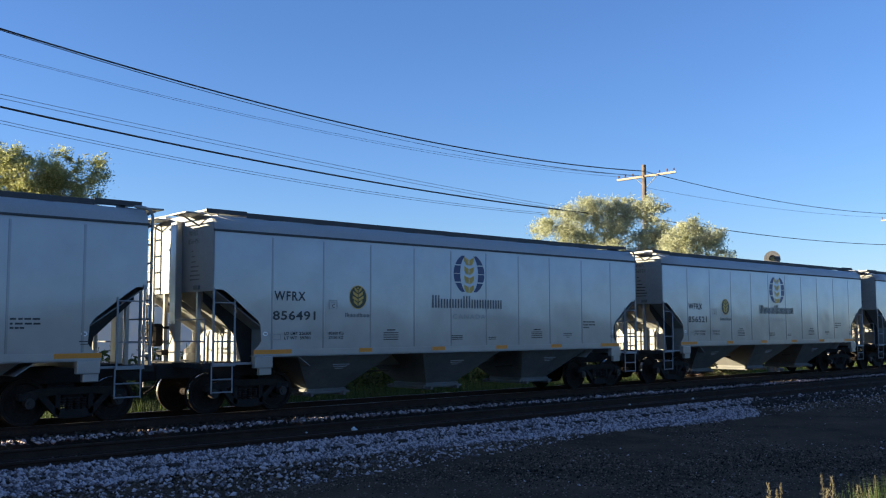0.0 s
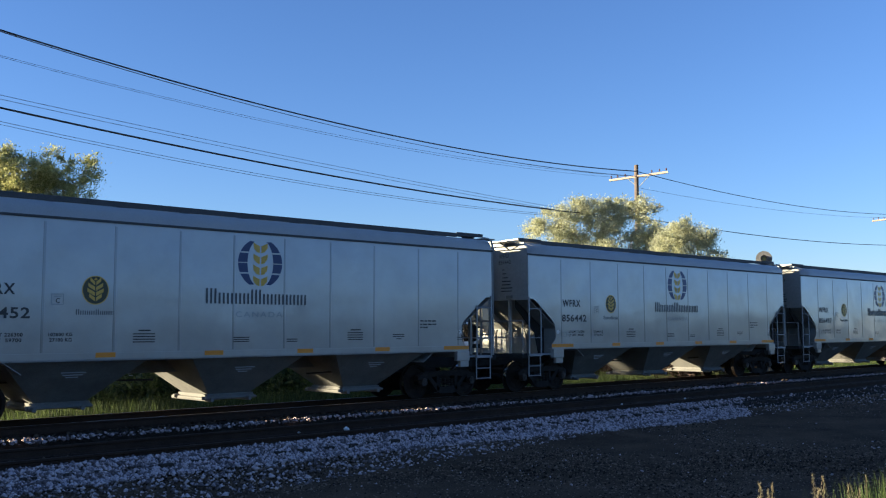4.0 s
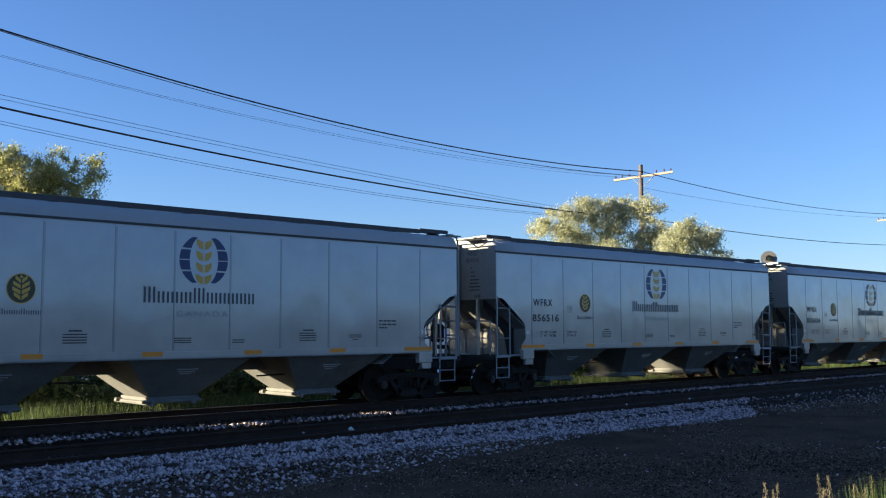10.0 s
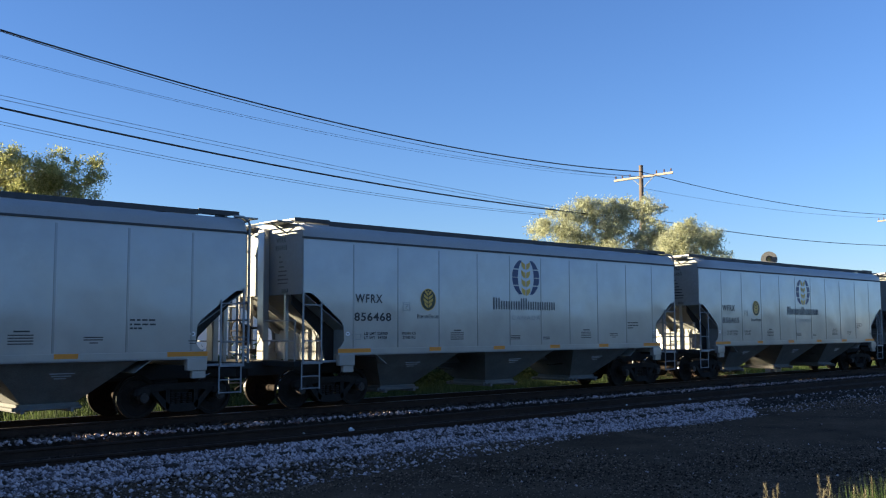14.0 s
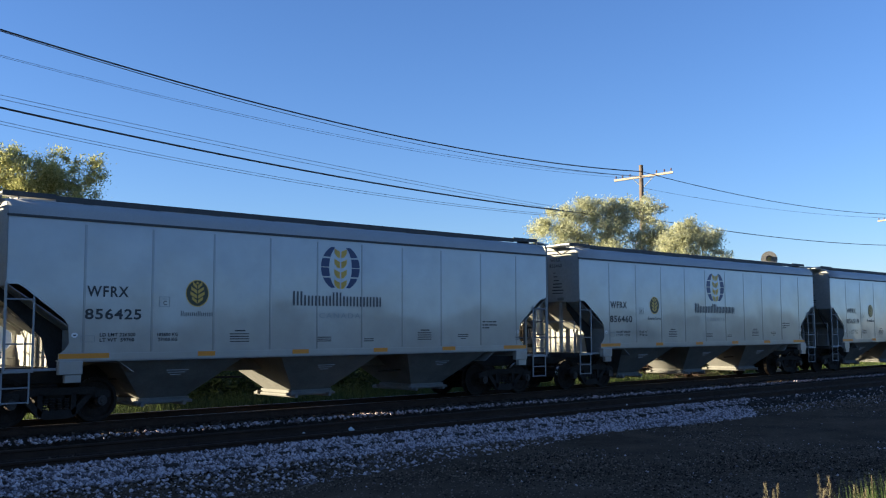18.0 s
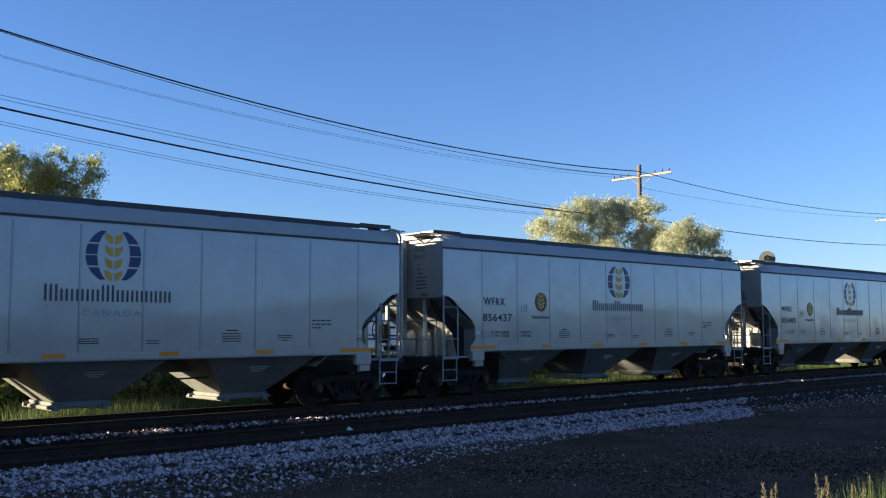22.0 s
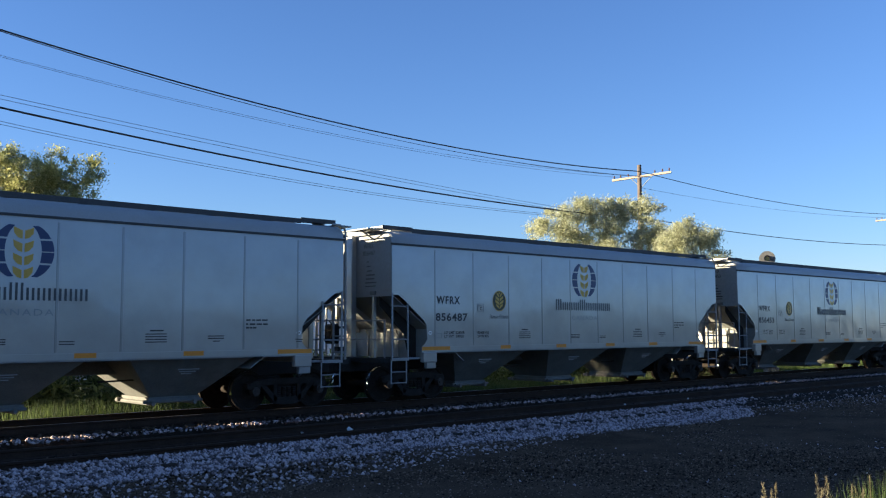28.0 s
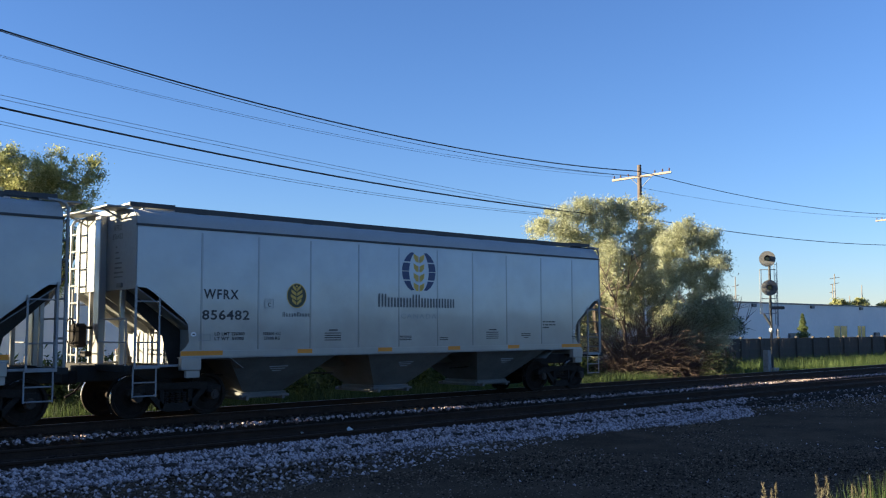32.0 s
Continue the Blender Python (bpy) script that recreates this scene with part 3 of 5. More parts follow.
    part("brake_bracket", boxes((-0.24, -0.02, 0.34, 0.62, 1.3, 1.42), (-0.24, -0.02, 0.34, 0.62, 1.9, 1.96), bevel=0.01), M_DARK, car)
    bm = bmesh.new()
    c = Vector((-0.52, 0.49, 1.86))
    ring = [c + Vector((0, 0.27 * math.cos(t * math.pi / 8), 0.27 * math.sin(t * math.pi / 8))) for t in range(17)]
    path_tube(bm, ring, 0.018)
    for t in (0, 4, 8, 12):
        tube(bm, c, ring[t], 0.014, n=5)
    tube(bm, (-0.4, 0.49, 1.86), (-0.54, 0.49, 1.86), 0.03)
    part("brake_wheel", bm, M_BLACK, car)
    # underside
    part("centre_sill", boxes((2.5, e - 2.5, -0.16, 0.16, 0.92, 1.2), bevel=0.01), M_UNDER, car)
    for sy in (-1, 1):
        y = sy * 1.6
        y0, y1 = min(y, y - sy * 0.14), max(y, y - sy * 0.14)
        part("side_sill", boxes((1.0, e - 0.92, min(y - sy * .02, y + sy * 0.014), max(y - sy * .02, y + sy * 0.014), 1.29, 1.42), (1.0, e - 0.92, y0, y1, 1.275, 1.295), bevel=0.004), M_CAR, car)
        # steel flange added to catch the sky as a bright line
        part("sill_flange", boxes((1.0, e - 0.92, min(y, y + sy * 0.055), max(y, y + sy * 0.055), 1.262, 1.272)), M_STEEL, car, "thin flange added for the bright line under the side sill")
    for c in (3.66, 7.55, 11.36):
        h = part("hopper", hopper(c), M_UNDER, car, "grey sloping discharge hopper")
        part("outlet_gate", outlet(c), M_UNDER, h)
        bm = bmesh.new()
        for x0, x1, z in ((-0.25, 0.25, 1.02), (-0.2, 0.2, 0.97), (-0.12, 0.12, 0.92)):
            yy = -1.50 + (1.24 - z) * 1.05
            box(bm, c + x0, c + x1, yy - 0.02, yy + 0.0, z, z + 0.02)
        part("placard_mark", bm, M_FAINT, h)
    part("brake_pipe", tubes(0.025, ((2.2, 0.85, 1.05), (e - 2.2, 0.85, 1.05)), ((2.2, 0.85, 1.05), (0.2, 0.5, 0.9))), M_BLACK, car)
    part("brake_rod", tubes(0.02, ((2.3, -0.45, 0.85), (5.6, -0.75, 0.8)), ((9.6, -0.75, 0.8), (13.0, -0.45, 0.85))), M_BLACK, car)
    # roof
    for sy in (-1, 1):
        bm = boxes((-0.02, e + 0.02, min(sy * 1.22, sy * 0.72), max(sy * 1.22, sy * 0.72), 4.50, 4.535))
        for i in range(11):
            x = 0.3 + i * (e - 0.6) / 10
            box(bm, x - 0.025, x + 0.025, min(sy * 1.2, sy * 0.74), max(sy * 1.2, sy * 0.74), 4.42, 4.50)
        b = part("running_board", bm, M_GRATE, car, "steel grating roof walkway")
        # dark strip added for the board's edge and the shaded gap below it
        yy = sy * 1.235
        part("edge_plate", boxes((1.0, e - 1.0, yy - 0.008, yy + 0.008, 4.415, 4.53), (-0.02, 1.0, yy - 0.01, yy + 0.01, 4.46, 4.56), (e - 1.0, e + 0.02, yy - 0.01, yy + 0.01, 4.46, 4.56)), M_EDGE_SHADE, b, "dark strip for the walkway edge and the shaded gap below")
    part("roof_hatch", boxes((0.6, e - 0.6, -0.42, 0.42, 4.47, 4.60), bevel=0.03), M_ROOF, car, "long trough loading hatch")
    # reflectors
    for a, b in ((1.0, 2.0), (3.95, 4.36), (6.35, 6.8), (8.74, 9.18), (11.06, 11.53), (13.4, 14.33)):
        part("reflector", flat_bars([(a, b, 1.325, 1.423)], near - 0.0145), M_ORANGE, car, "orange reflective strip")
        part("reflector", boxes((a, b, 1.6145, 1.6175, 1.325, 1.423)), M_ORANGE, car, "orange reflective strip")
    # emblems and small stencils
    y = near - 0.0005
    for s in (-1, 1):
        for a, b in ((-62, -27), (-23, -1), (1, 23), (27, 62)):
            part("emblem_crescent", crescent_piece(s, a, b), M_NAVY, car, "navy piece of the round emblem", at=pose(7.72, y - 0.001, 3.37))
    for s in (-1, 1):
        me = None
        for i in range(4):
            at = pose(7.72, y - 0.001, 2.95 + 0.25 * i)
            if me is None:
                me = part("emblem_grain", wheat_grain(s), M_YELLOW, car, "golden wheat grain of the round emblem", at=at).data
            else:
                o = new("emblem_grain", me)
                o.parent, o.matrix_local = car, at
    tagged(part("emblem_name", name_bars(6.36, 9.03, 2.44, 2.77, (0, 1, 2, 11, 12, 13), 26, y - 0.008), M_NAME, car, "dark grey name drawn as plain upright bars"), kind="stuff")
    part("emblem_country", lettering("CANADA", 0.125, 1.22, 1.25, 0.0), M_FAINT, car, "faded grey country name", at=pose(7.1, y - 0.008, 2.15))
    bm = bmesh.new()
    prism(bm, disc_pts(3.92, 2.66, 0.26, 0.275, 0, 345, 23), "y", y - 0.003, y)
    gc = part("badge", bm, M_OLIVE, car, "dark oval badge with yellow wheat chevrons")
    bm = bmesh.new()
    oval_band(bm, 3.92, 2.66, 0.275, 0.29, 0.020, y, 28)
    part("badge_rim", bm, M_YELLOW, gc)
    bm = bmesh.new()
    for i in range(4):
        z = 2.44 + 0.105 * i
        w = (0.13, 0.165, 0.15, 0.11)[i]
        for s in (-1, 1):
            prism(bm, [(3.92 + s * 0.012, z), (3.92 + s * w, z + 0.085), (3.92 + s * w, z + 0.155), (3.92 + s * 0.012, z + 0.075)], "y", y - 0.006, y - 0.003)
    prism(bm, [(3.88, 2.86), (3.96, 2.86), (3.92, 2.92)], "y", y - 0.006, y - 0.003)
    part("badge_wheat", bm, M_YELLOW, gc)
    tagged(part("badge_name", name_bars(3.54, 4.33, 2.17, 2.28, (0, 1, 9, 10), 18, y), M_NAME, car, "dark grey name drawn as plain upright bars"), kind="stuff")
    for text, x, z, w in (("LD LMT 226300", 1.80, 1.75, 0.74), ("LT WT  59700", 1.80, 1.645, 0.72), ("102600 KG", 3.02, 1.75, 0.46), ("27100 KG", 3.04, 1.645, 0.43)):
        part("weight_stencil", lettering(text, 0.072, w, 1.1, 0.02), M_MARK, car, at=pose(x, y - 0.009, z))
    rows = []
    for x0, x1, z1, n, gap in ((4.72, 5.2, 1.80, 4, .055), (7.05, 7.45, 1.71, 3, .045), (8.44, 8.74, 1.66, 2, .05), (10.2, 10.67, 1.80, 4, .055), (11.63, 12.02, 1.75, 2, .05), (11.75, 11.92, 1.64, 1, .05)):
        for i in range(n):
            rows.append((x0, x1, z1 - i * gap - 0.021, z1 - i * gap))
    for z, ends in ((2.07, (12.57, 12.68, 12.72, 12.80, 12.83, 12.95, 12.98, 13.12)), (1.98, (12.57, 12.62, 12.66, 12.80, 12.84, 12.97, 13.0, 13.13)), (1.90, (12.57, 12.64, 12.66, 12.73, 12.75, 12.83))):
        rows += [(a, b, z, z + 0.035) for a, b in zip(ends[::2], ends[1::2])]
    rows += [(13.88, 14.08, 1.64, 1.66), (13.90, 14.06, 1.59, 1.605)]
    rows += [(4.84, 5.1, 1.845, 1.875), (10.3, 10.6, 1.845, 1.875)]
    tagged(part("stencil", flat_bars(rows, y - 0.008), M_MARK, car, "rows of small black stencil bars"), "", "", "", "stuff")
    part("stencil_box", flat_bars([(3.05, 3.29, 2.56, 2.573), (3.05, 3.29, 2.36, 2.373), (3.05, 3.063, 2.373, 2.56), (3.277, 3.29, 2.373, 2.56), (3.10, 3.24, 2.515, 2.53), (1.42, 1.70, 1.64, 1.652), (1.42, 1.70, 1.76, 1.772), (1.42, 1.432, 1.652, 1.76), (1.688, 1.70, 1.652, 1.76)], y - 0.008), M_FAINT, car)
    bm = lettering("C", 0.09)
    part("plate_letter", bm, M_MARK, car, at=pose(3.14, y - 0.009, 2.395))
    bm = bmesh.new()
    for x, z in ((1.30, 1.78), (13.98, 1.80)):
        prism(bm, disc_pts(x, z, 0.065, 0.05, 0, 330, 11), "y", y - 0.003, y)
    part("tag_plate", bm, M_WHITE, car, "small white tag plate")
    part("tag_dot", flat_bars([(1.27, 1.33, 1.765, 1.79), (13.95, 14.01, 1.785, 1.81)], y - 0.003), M_MARK, car)
    # small marks on the front end
    tagged(part("end_stencil", quads(*[((-0.016, a, z), (-0.016, b, z), (-0.016, b, z + h), (-0.016, a, z + h)) for a, b, z, h in ((-0.66, -0.58, 3.62, .03), (-0.74, -0.58, 3.5, .03), (-0.8, -0.58, 3.38, .03), (-0.92, -0.55, 3.27, .035), (-0.9, -0.55, 3.17, .035), (-0.98, -0.52, 3.07, .035), (-0.95, -0.52, 2.98, .03))]), M_MARK, car), kind="stuff")
    part("end_box", boxes((-0.06, -0.013, -0.98, -0.76, 2.77, 2.86), bevel=0.005), M_UNDER, car)
    for x in (1.21, e - 1.21):
        build_truck(car, x)
    return car


# travel of the train: seconds and metres run since the start
RUN = [(0, 0.00), (1, 14.23), (2, 28.40), (3, 42.53), (4.5, 63.92), (6, 85.36), (7, 99.59), (8, 113.85), (9, 128.17), (10, 142.30), (11, 156.54), (12, 170.72), (13, 184.95), (14, 199.20), (15.5, 220.58), (17, 241.96), (18, 256.25), (19, 270.36), (20, 284.22), (21, 298.49), (22, 312.28), (23, 326.54), (24, 340.85), (25, 355.06), (26.5, 376.57), (28, 398.05), (29, 412.38), (30, 426.67), (31, 441.00), (32, 455.26)]
START_X = 10.309


def run_at(t):
    return float(np.interp(t, [r[0] for r in RUN], [r[1] for r in RUN]))


CARS = {}


def build_train():
    first = build_car()
    for k in range(-3, 28):
        x = START_X + PITCH * k
        car = first if k == -3 else copy_thing(first, pose(x, TRACK_Y, 0))
        car.matrix_basis = pose(x, TRACK_Y, 0)
        CARS[k] = car
    marks = {}
    for k, car in CARS.items():
        if k in CAR_NUMBERS:
            y = -HALF - 0.009
            text = "856%03d" % CAR_NUMBERS[k]
            if k == 0:
                marks["mark"] = part("reporting_mark", lettering("WFRX", 0.215, 0.86, 1.2, 0.022), M_MARK, car, "", at=pose(1.52, y, 2.54))
                marks["end_mark"] = part("end_mark", lettering("WFRX", 0.13, 0.42, 1.1, 0.012), M_MARK, car, "", at=pose(-0.016, -0.45, 3.98, 0, 0, -90))
            else:
                for key in ("mark", "end_mark"):
                    o = marks[key].copy()
                    scene.collection.objects.link(o)
                    o.parent = car
            part("car_number", lettering(text, 0.215, 1.17, 1.1, 0.022), M_MARK, car, "", at=pose(1.49, y, 2.09))
            part("end_number", lettering(text, 0.12, 0.50, 1.1, 0.012), M_MARK, car, "", at=pose(-0.016, -0.42, 3.80, 0, 0, -90))


def motions():
    """The train's run at an even pace, and the turning of its wheels."""
    last = frame(32.0)
    for k, car in CARS.items():
        x0 = START_X + PITCH * k
        walk(car, [(t, pose(x0 - s, TRACK_Y, 0)) for t, s in RUN])
        times = [0.0] + [i / FPS for i in range(1, last - 1) if -28 < x0 - run_at(i / FPS) < 70] + [32.0]
        turn, before, rows = 0.0, 0.0, []
        for t in times:
            s = run_at(t)
            step = math.degrees((s - before) / WHEEL_R)
            turn += step if step < 75 else 0.0
            before = s
            rows.append((t, -turn))
        for truck in car.children:
            if truck.name.startswith("truck"):
                for w in truck.children:
                    if w.name.startswith("wheelset"):
                        m = w.matrix_basis.translation.copy()
                        walk(w, [(t, pose(m.x, m.y, m.z, 0, a, 0)) for t, a in rows])


# ---- ground and railway ----
def ground_height(x, y):
    """Level yard, a low bank by the camera, a raised bed under the two tracks."""
    z = -0.47
    if y < 6.5:
        z += 0.8 * min(1.0, (6.5 - y) / 4.0) ** 1.5
    if 12.4 < y < 22.4:
        z += 0.10 * min(1.0, (y - 12.4) / 1.2, (22.4 - y) / 1.2)
    return z


def build_ground():
    xs = [-2500, -900, -400, -200, -120] + list(range(-80, 140, 2)) + [160, 220, 400, 900, 2500]
    ys = [-1500, -500, -150, -60, -30, -15, -8] + [i * 0.7 for i in range(-8, 50)] + [38, 44, 52, 70, 120, 300, 900, 2500]
    bm = bmesh.new()
    rows = []
    for y in ys:
        row = []
        for x in xs:
            d = 0.035 * noise.noise((x * 0.35, y * 0.35, 0.0)) + 0.05 * noise.noise((x * 0.07, y * 0.07, 3.0))
            row.append(bm.verts.new((x, y, ground_height(x, y) + (d if abs(x) < 200 and -10 < y < 60 else 0))))
        rows.append(row)
    for i, (a, b) in enumerate(zip(rows, rows[1:])):
        for j in range(len(xs) - 1):
            f = bm.faces.new((a[j], a[j + 1], b[j + 1], b[j]))
            f.material_index = 1 if ys[i] > 21.6 or ys[i] < 3.5 else 0
            f.smooth = True
    g = mesh_ob("ground", bm, (M_CINDER, M_TURF))
    tagged(g, "dark cinder yard with rough turf beyond the railway", "ground", "", "structure")


def rail_profile():
    h = [(-0.072, -0.18), (0.072, -0.18), (0.072, -0.167), (0.012, -0.145), (0.009, -0.05), (0.036, -0.036), (0.037, -0.008), (0.03, 0.0), (-0.03, 0.0), (-0.037, -0.008), (-0.036, -0.036), (-0.009, -0.05), (-0.012, -0.145), (-0.072, -0.167)]
    return h


def build_track(yc, z, name):
    """Two rails on ties in ballast."""
    bed = bmesh.new()
    side = [(yc - 2.5, -0.52), (yc - 1.6, -0.42), (yc - 0.95, z - 0.13), (yc - 0.85, z - 0.13), (yc - 0.84, z - 0.19)] if name == "near" else [(yc - 2.1, -0.52), (yc - 1.5, z - 0.19)]
    prism(bed, side + [(yc + 1.5, z - 0.19), (yc + 2.1, -0.52)], "x", -420, 620)
    tagged(mesh_ob("ballast_bed", bed, M_STONE_DARK), "dirty dark ballast bed of the railway track", "track bed", "", "structure")
    track = thing("railway_track", "rusty steel rails on dark wooden ties", "railway track", pose(0, yc, 0), "railway tracks")
    track["kind"] = "structure"
    for s in (-1, 1):
        bm = bmesh.new()
        prism(bm, [(y + s * 0.755, zz + z) for y, zz in rail_profile()], "x", -420, 620)
        bm.normal_update()
        for f in bm.faces:
            if f.normal.z > 0.9 and f.calc_center_median().z > z - 0.02:
                f.material_index = 1
        part("rail", bm, (M_RAIL, M_RAIL if name == "near" else M_RAILTOP), track, "rusty rail with a worn head")
    tie = boxes((-0.11, 0.11, -1.3, 1.3, -0.17, 0.0), bevel=0.012)
    me = bpy.data.meshes.new("tie")
    tie.to_mesh(me)
    tie.free()
    me.materials.append(M_TIE)
    for i in range(110):
        o = new("tie", me)
        o.parent = track
        o.matrix_local = pose(3 + i * 0.52 + random.uniform(-.03, .03), random.uniform(-.04, .04), z - 0.182, 0, 0, random.uniform(-1.2, 1.2))
    plate = boxes((-0.09, 0.09, -0.17, 0.17, 0, 0.012), (-0.05, -0.02, -0.12, -0.09, 0.012, 0.035), (0.02, 0.05, 0.09, 0.12, 0.012, 0.035))
    pm = bpy.data.meshes.new("tie_plate")
    plate.to_mesh(pm)
    plate.free()
    pm.materials.append(M_RAIL)
    for i in range(70):
        o = new("tie_plate", pm)
        o.parent = track
        o.matrix_local = pose(3 + i * 0.52, -0.755, z - 0.181)
    # ballast cribs as loose stones
    return track


def build_ballast():
    def patch(n, fx, fy, fz, s0, s1, mat, label):
        x, y = fx(n), fy(n)
        z = fz(x, y)
        c = np.stack((x, y, z), 1)
        v, f = stones(c, s0 + (s1 - s0) * RNG.random(n) ** 2)
        scatter_mesh("ballast_stones", v, f, mat, label, "ballast")
    # bright fresh ballast along the near track's shoulder, ending in a tip
    def shoulder(y):
        return np.interp(y, (12.4, 13.6, 13.82, 14.35, 14.45), (-0.47, -0.37, -0.362, -0.158, -0.152))
    n = 19000
    x = 2 + 22.0 * RNG.random(n)
    x += np.where(x > 21.5, 0.7 * RNG.standard_normal(n), 0.0)
    low = np.interp(x, (3, 8, 12.5, 16, 20, 24.5), (13.55, 13.85, 13.62, 13.32, 12.95, 13.0))
    taper = np.clip((25.2 - x) / 2.0, 0.05, 1)
    y = 14.45 - (14.45 - low) * RNG.random(n) * taper - 0.07 * np.abs(RNG.standard_normal(n))
    z = shoulder(y) + 0.03 * RNG.random(n)
    v, f = stones(np.stack((x, y, z), 1), 0.018 + 0.032 * RNG.random(n) ** 1.6)
    scatter_mesh("ballast_stones", v, f, M_STONE, "fresh pale grey crushed ballast on the track shoulder", "ballast")
    # thinning spill below the shoulder
    n = 4300
    x = 2 + 20 * RNG.random(n) ** 1.7
    y = 13.9 - 2.2 * RNG.random(n) ** 1.35 * np.clip(1.25 - x / 20, 0.25, 1)
    z = shoulder(y) + 0.01
    v, f = stones(np.stack((x, y, z), 1), 0.014 + 0.034 * RNG.random(n) ** 1.8)
    scatter_mesh("ballast_stones", v, f, M_STONE, "pale stones spilled from the track shoulder", "ballast")
    # stragglers beyond the tip
    n = 1300
    x = 22 + 18 * RNG.random(n) ** 1.5
    y = 14.3 - 1.5 * RNG.random(n) ** 1.4
    z = shoulder(y) + 0.02 * RNG.random(n)
    v, f = stones(np.stack((x, y, z), 1), 0.014 + 0.026 * RNG.random(n) ** 2)
    scatter_mesh("strewn_stones", v, f, M_STONE, "stray grey stones beside the near rail", "stones")
    # strewn stones on the yard
    n = 1500
    x = 1 + 34 * RNG.random(n)
    y = 13.2 - 6.5 * RNG.random(n) ** 1.6
    z = np.array([ground_height(a, b) for a, b in zip(x, y)]) + 0.005
    v, f = stones(np.stack((x, y, z), 1), 0.008 + 0.022 * RNG.random(len(x)) ** 2.5)
    scatter_mesh("strewn_stones", v, f, M_STONE, "loose grey stones strewn over the yard", "stones")
    n = 70000
    x = 3 + 36 * RNG.random(n)
    y = 4.5 + 9.5 * RNG.random(n) ** 0.9
    z = np.array([ground_height(a, b) for a, b in zip(x, y)]) + 0.0
    v, f = stones(np.stack((x, y, z), 1), 0.007 + 0.015 * RNG.random(n) ** 2)
    scatter_mesh("cinder_grit", v, f, M_GRIT, "dark cinder grit on the yard", "grit")
    n = 16000
    x = 3 + 36 * RNG.random(n)
    y = 6.5 + 7.2 * RNG.random(n) ** 0.8
    z = np.array([ground_height(a, b) for a, b in zip(x, y)])
    v, f = stones(np.stack((x, y, z), 1), 0.012 + 0.02 * RNG.random(n) ** 2)
    scatter_mesh("cinder_grit", v, f, M_GRIT, "coarse dark cinders on the yard", "grit")
    # pale stones along the tie ends of the train's track
    n = 2900
    x = 3 + 57 * RNG.random(n) ** 1.1
    y = 17.8 + (0.8 - 0.012 * x) * RNG.random(n) ** 0.8
    z = -0.18 + 0.03 * RNG.random(n)
    v, f = stones(np.stack((x, y, z), 1), 0.022 + 0.03 * RNG.random(n) ** 2)
    scatter_mesh("ballast_stones", v, f, M_STONE, "pale grey ballast between the two tracks", "ballast")
    # sooty stones in the cribs
    for yc, zt in ((15.3, -0.04), (TRACK_Y, 0.0)):
        n = 9000
        x = 2 + 58 * RNG.random(n)
        y = yc + (-0.9 if yc < 16 else -1.6) + (2.5 if yc < 16 else 3.2) * RNG.random(n)
        z = zt - 0.2 + 0.025 * RNG.random(n)
        v, f = stones(np.stack((x, y, z), 1), 0.022 + 0.03 * RNG.random(n) ** 2)
        scatter_mesh("crib_stones", v, f, M_STONE_DARK, "sooty ballast stones between the ties", "ballast")
    for x, y, z, s in ((12.0, 15.75, -0.17, 0.07), (11.0, 16.0, -0.18, 0.045), (24.2, 15.6, -0.17, 0.07), (21.3, 15.7, -0.18, 0.04)):
        v, f = stones(np.array([(x, y, z)]), np.array([s]))
        scatter_mesh("white_rock", v, f, M_WHITE, "white rock lying between the rails", "rock", "")


# ---- plants ----
def grass_patch(name, n, fx, fy, h0, h1, mat, label, lean=0.35, slim=1.0):
    x, y = fx, fy
    z = np.array([ground_height(a, b) for a, b in zip(x, y)]) - 0.02
    h = h0 + (h1 - h0) * RNG.random(n) ** 1.5
    a = RNG.random(n) * 6.283
    w = slim * (0.006 + 0.012 * RNG.random(n))
    tipx, tipy = x + h * lean * RNG.standard_normal(n) * 0.6, y + h * lean * RNG.standard_normal(n) * 0.6
    v = np.stack((np.stack((x - w * np.cos(a), y - w * np.sin(a), z), 1), np.stack((x + w * np.cos(a), y + w * np.sin(a), z), 1), np.stack((tipx, tipy, z + h), 1)), 1)
    return scatter_mesh(name, v.reshape(-1, 3), np.arange(3 * n).reshape(n, 3), mat, label, "grass")


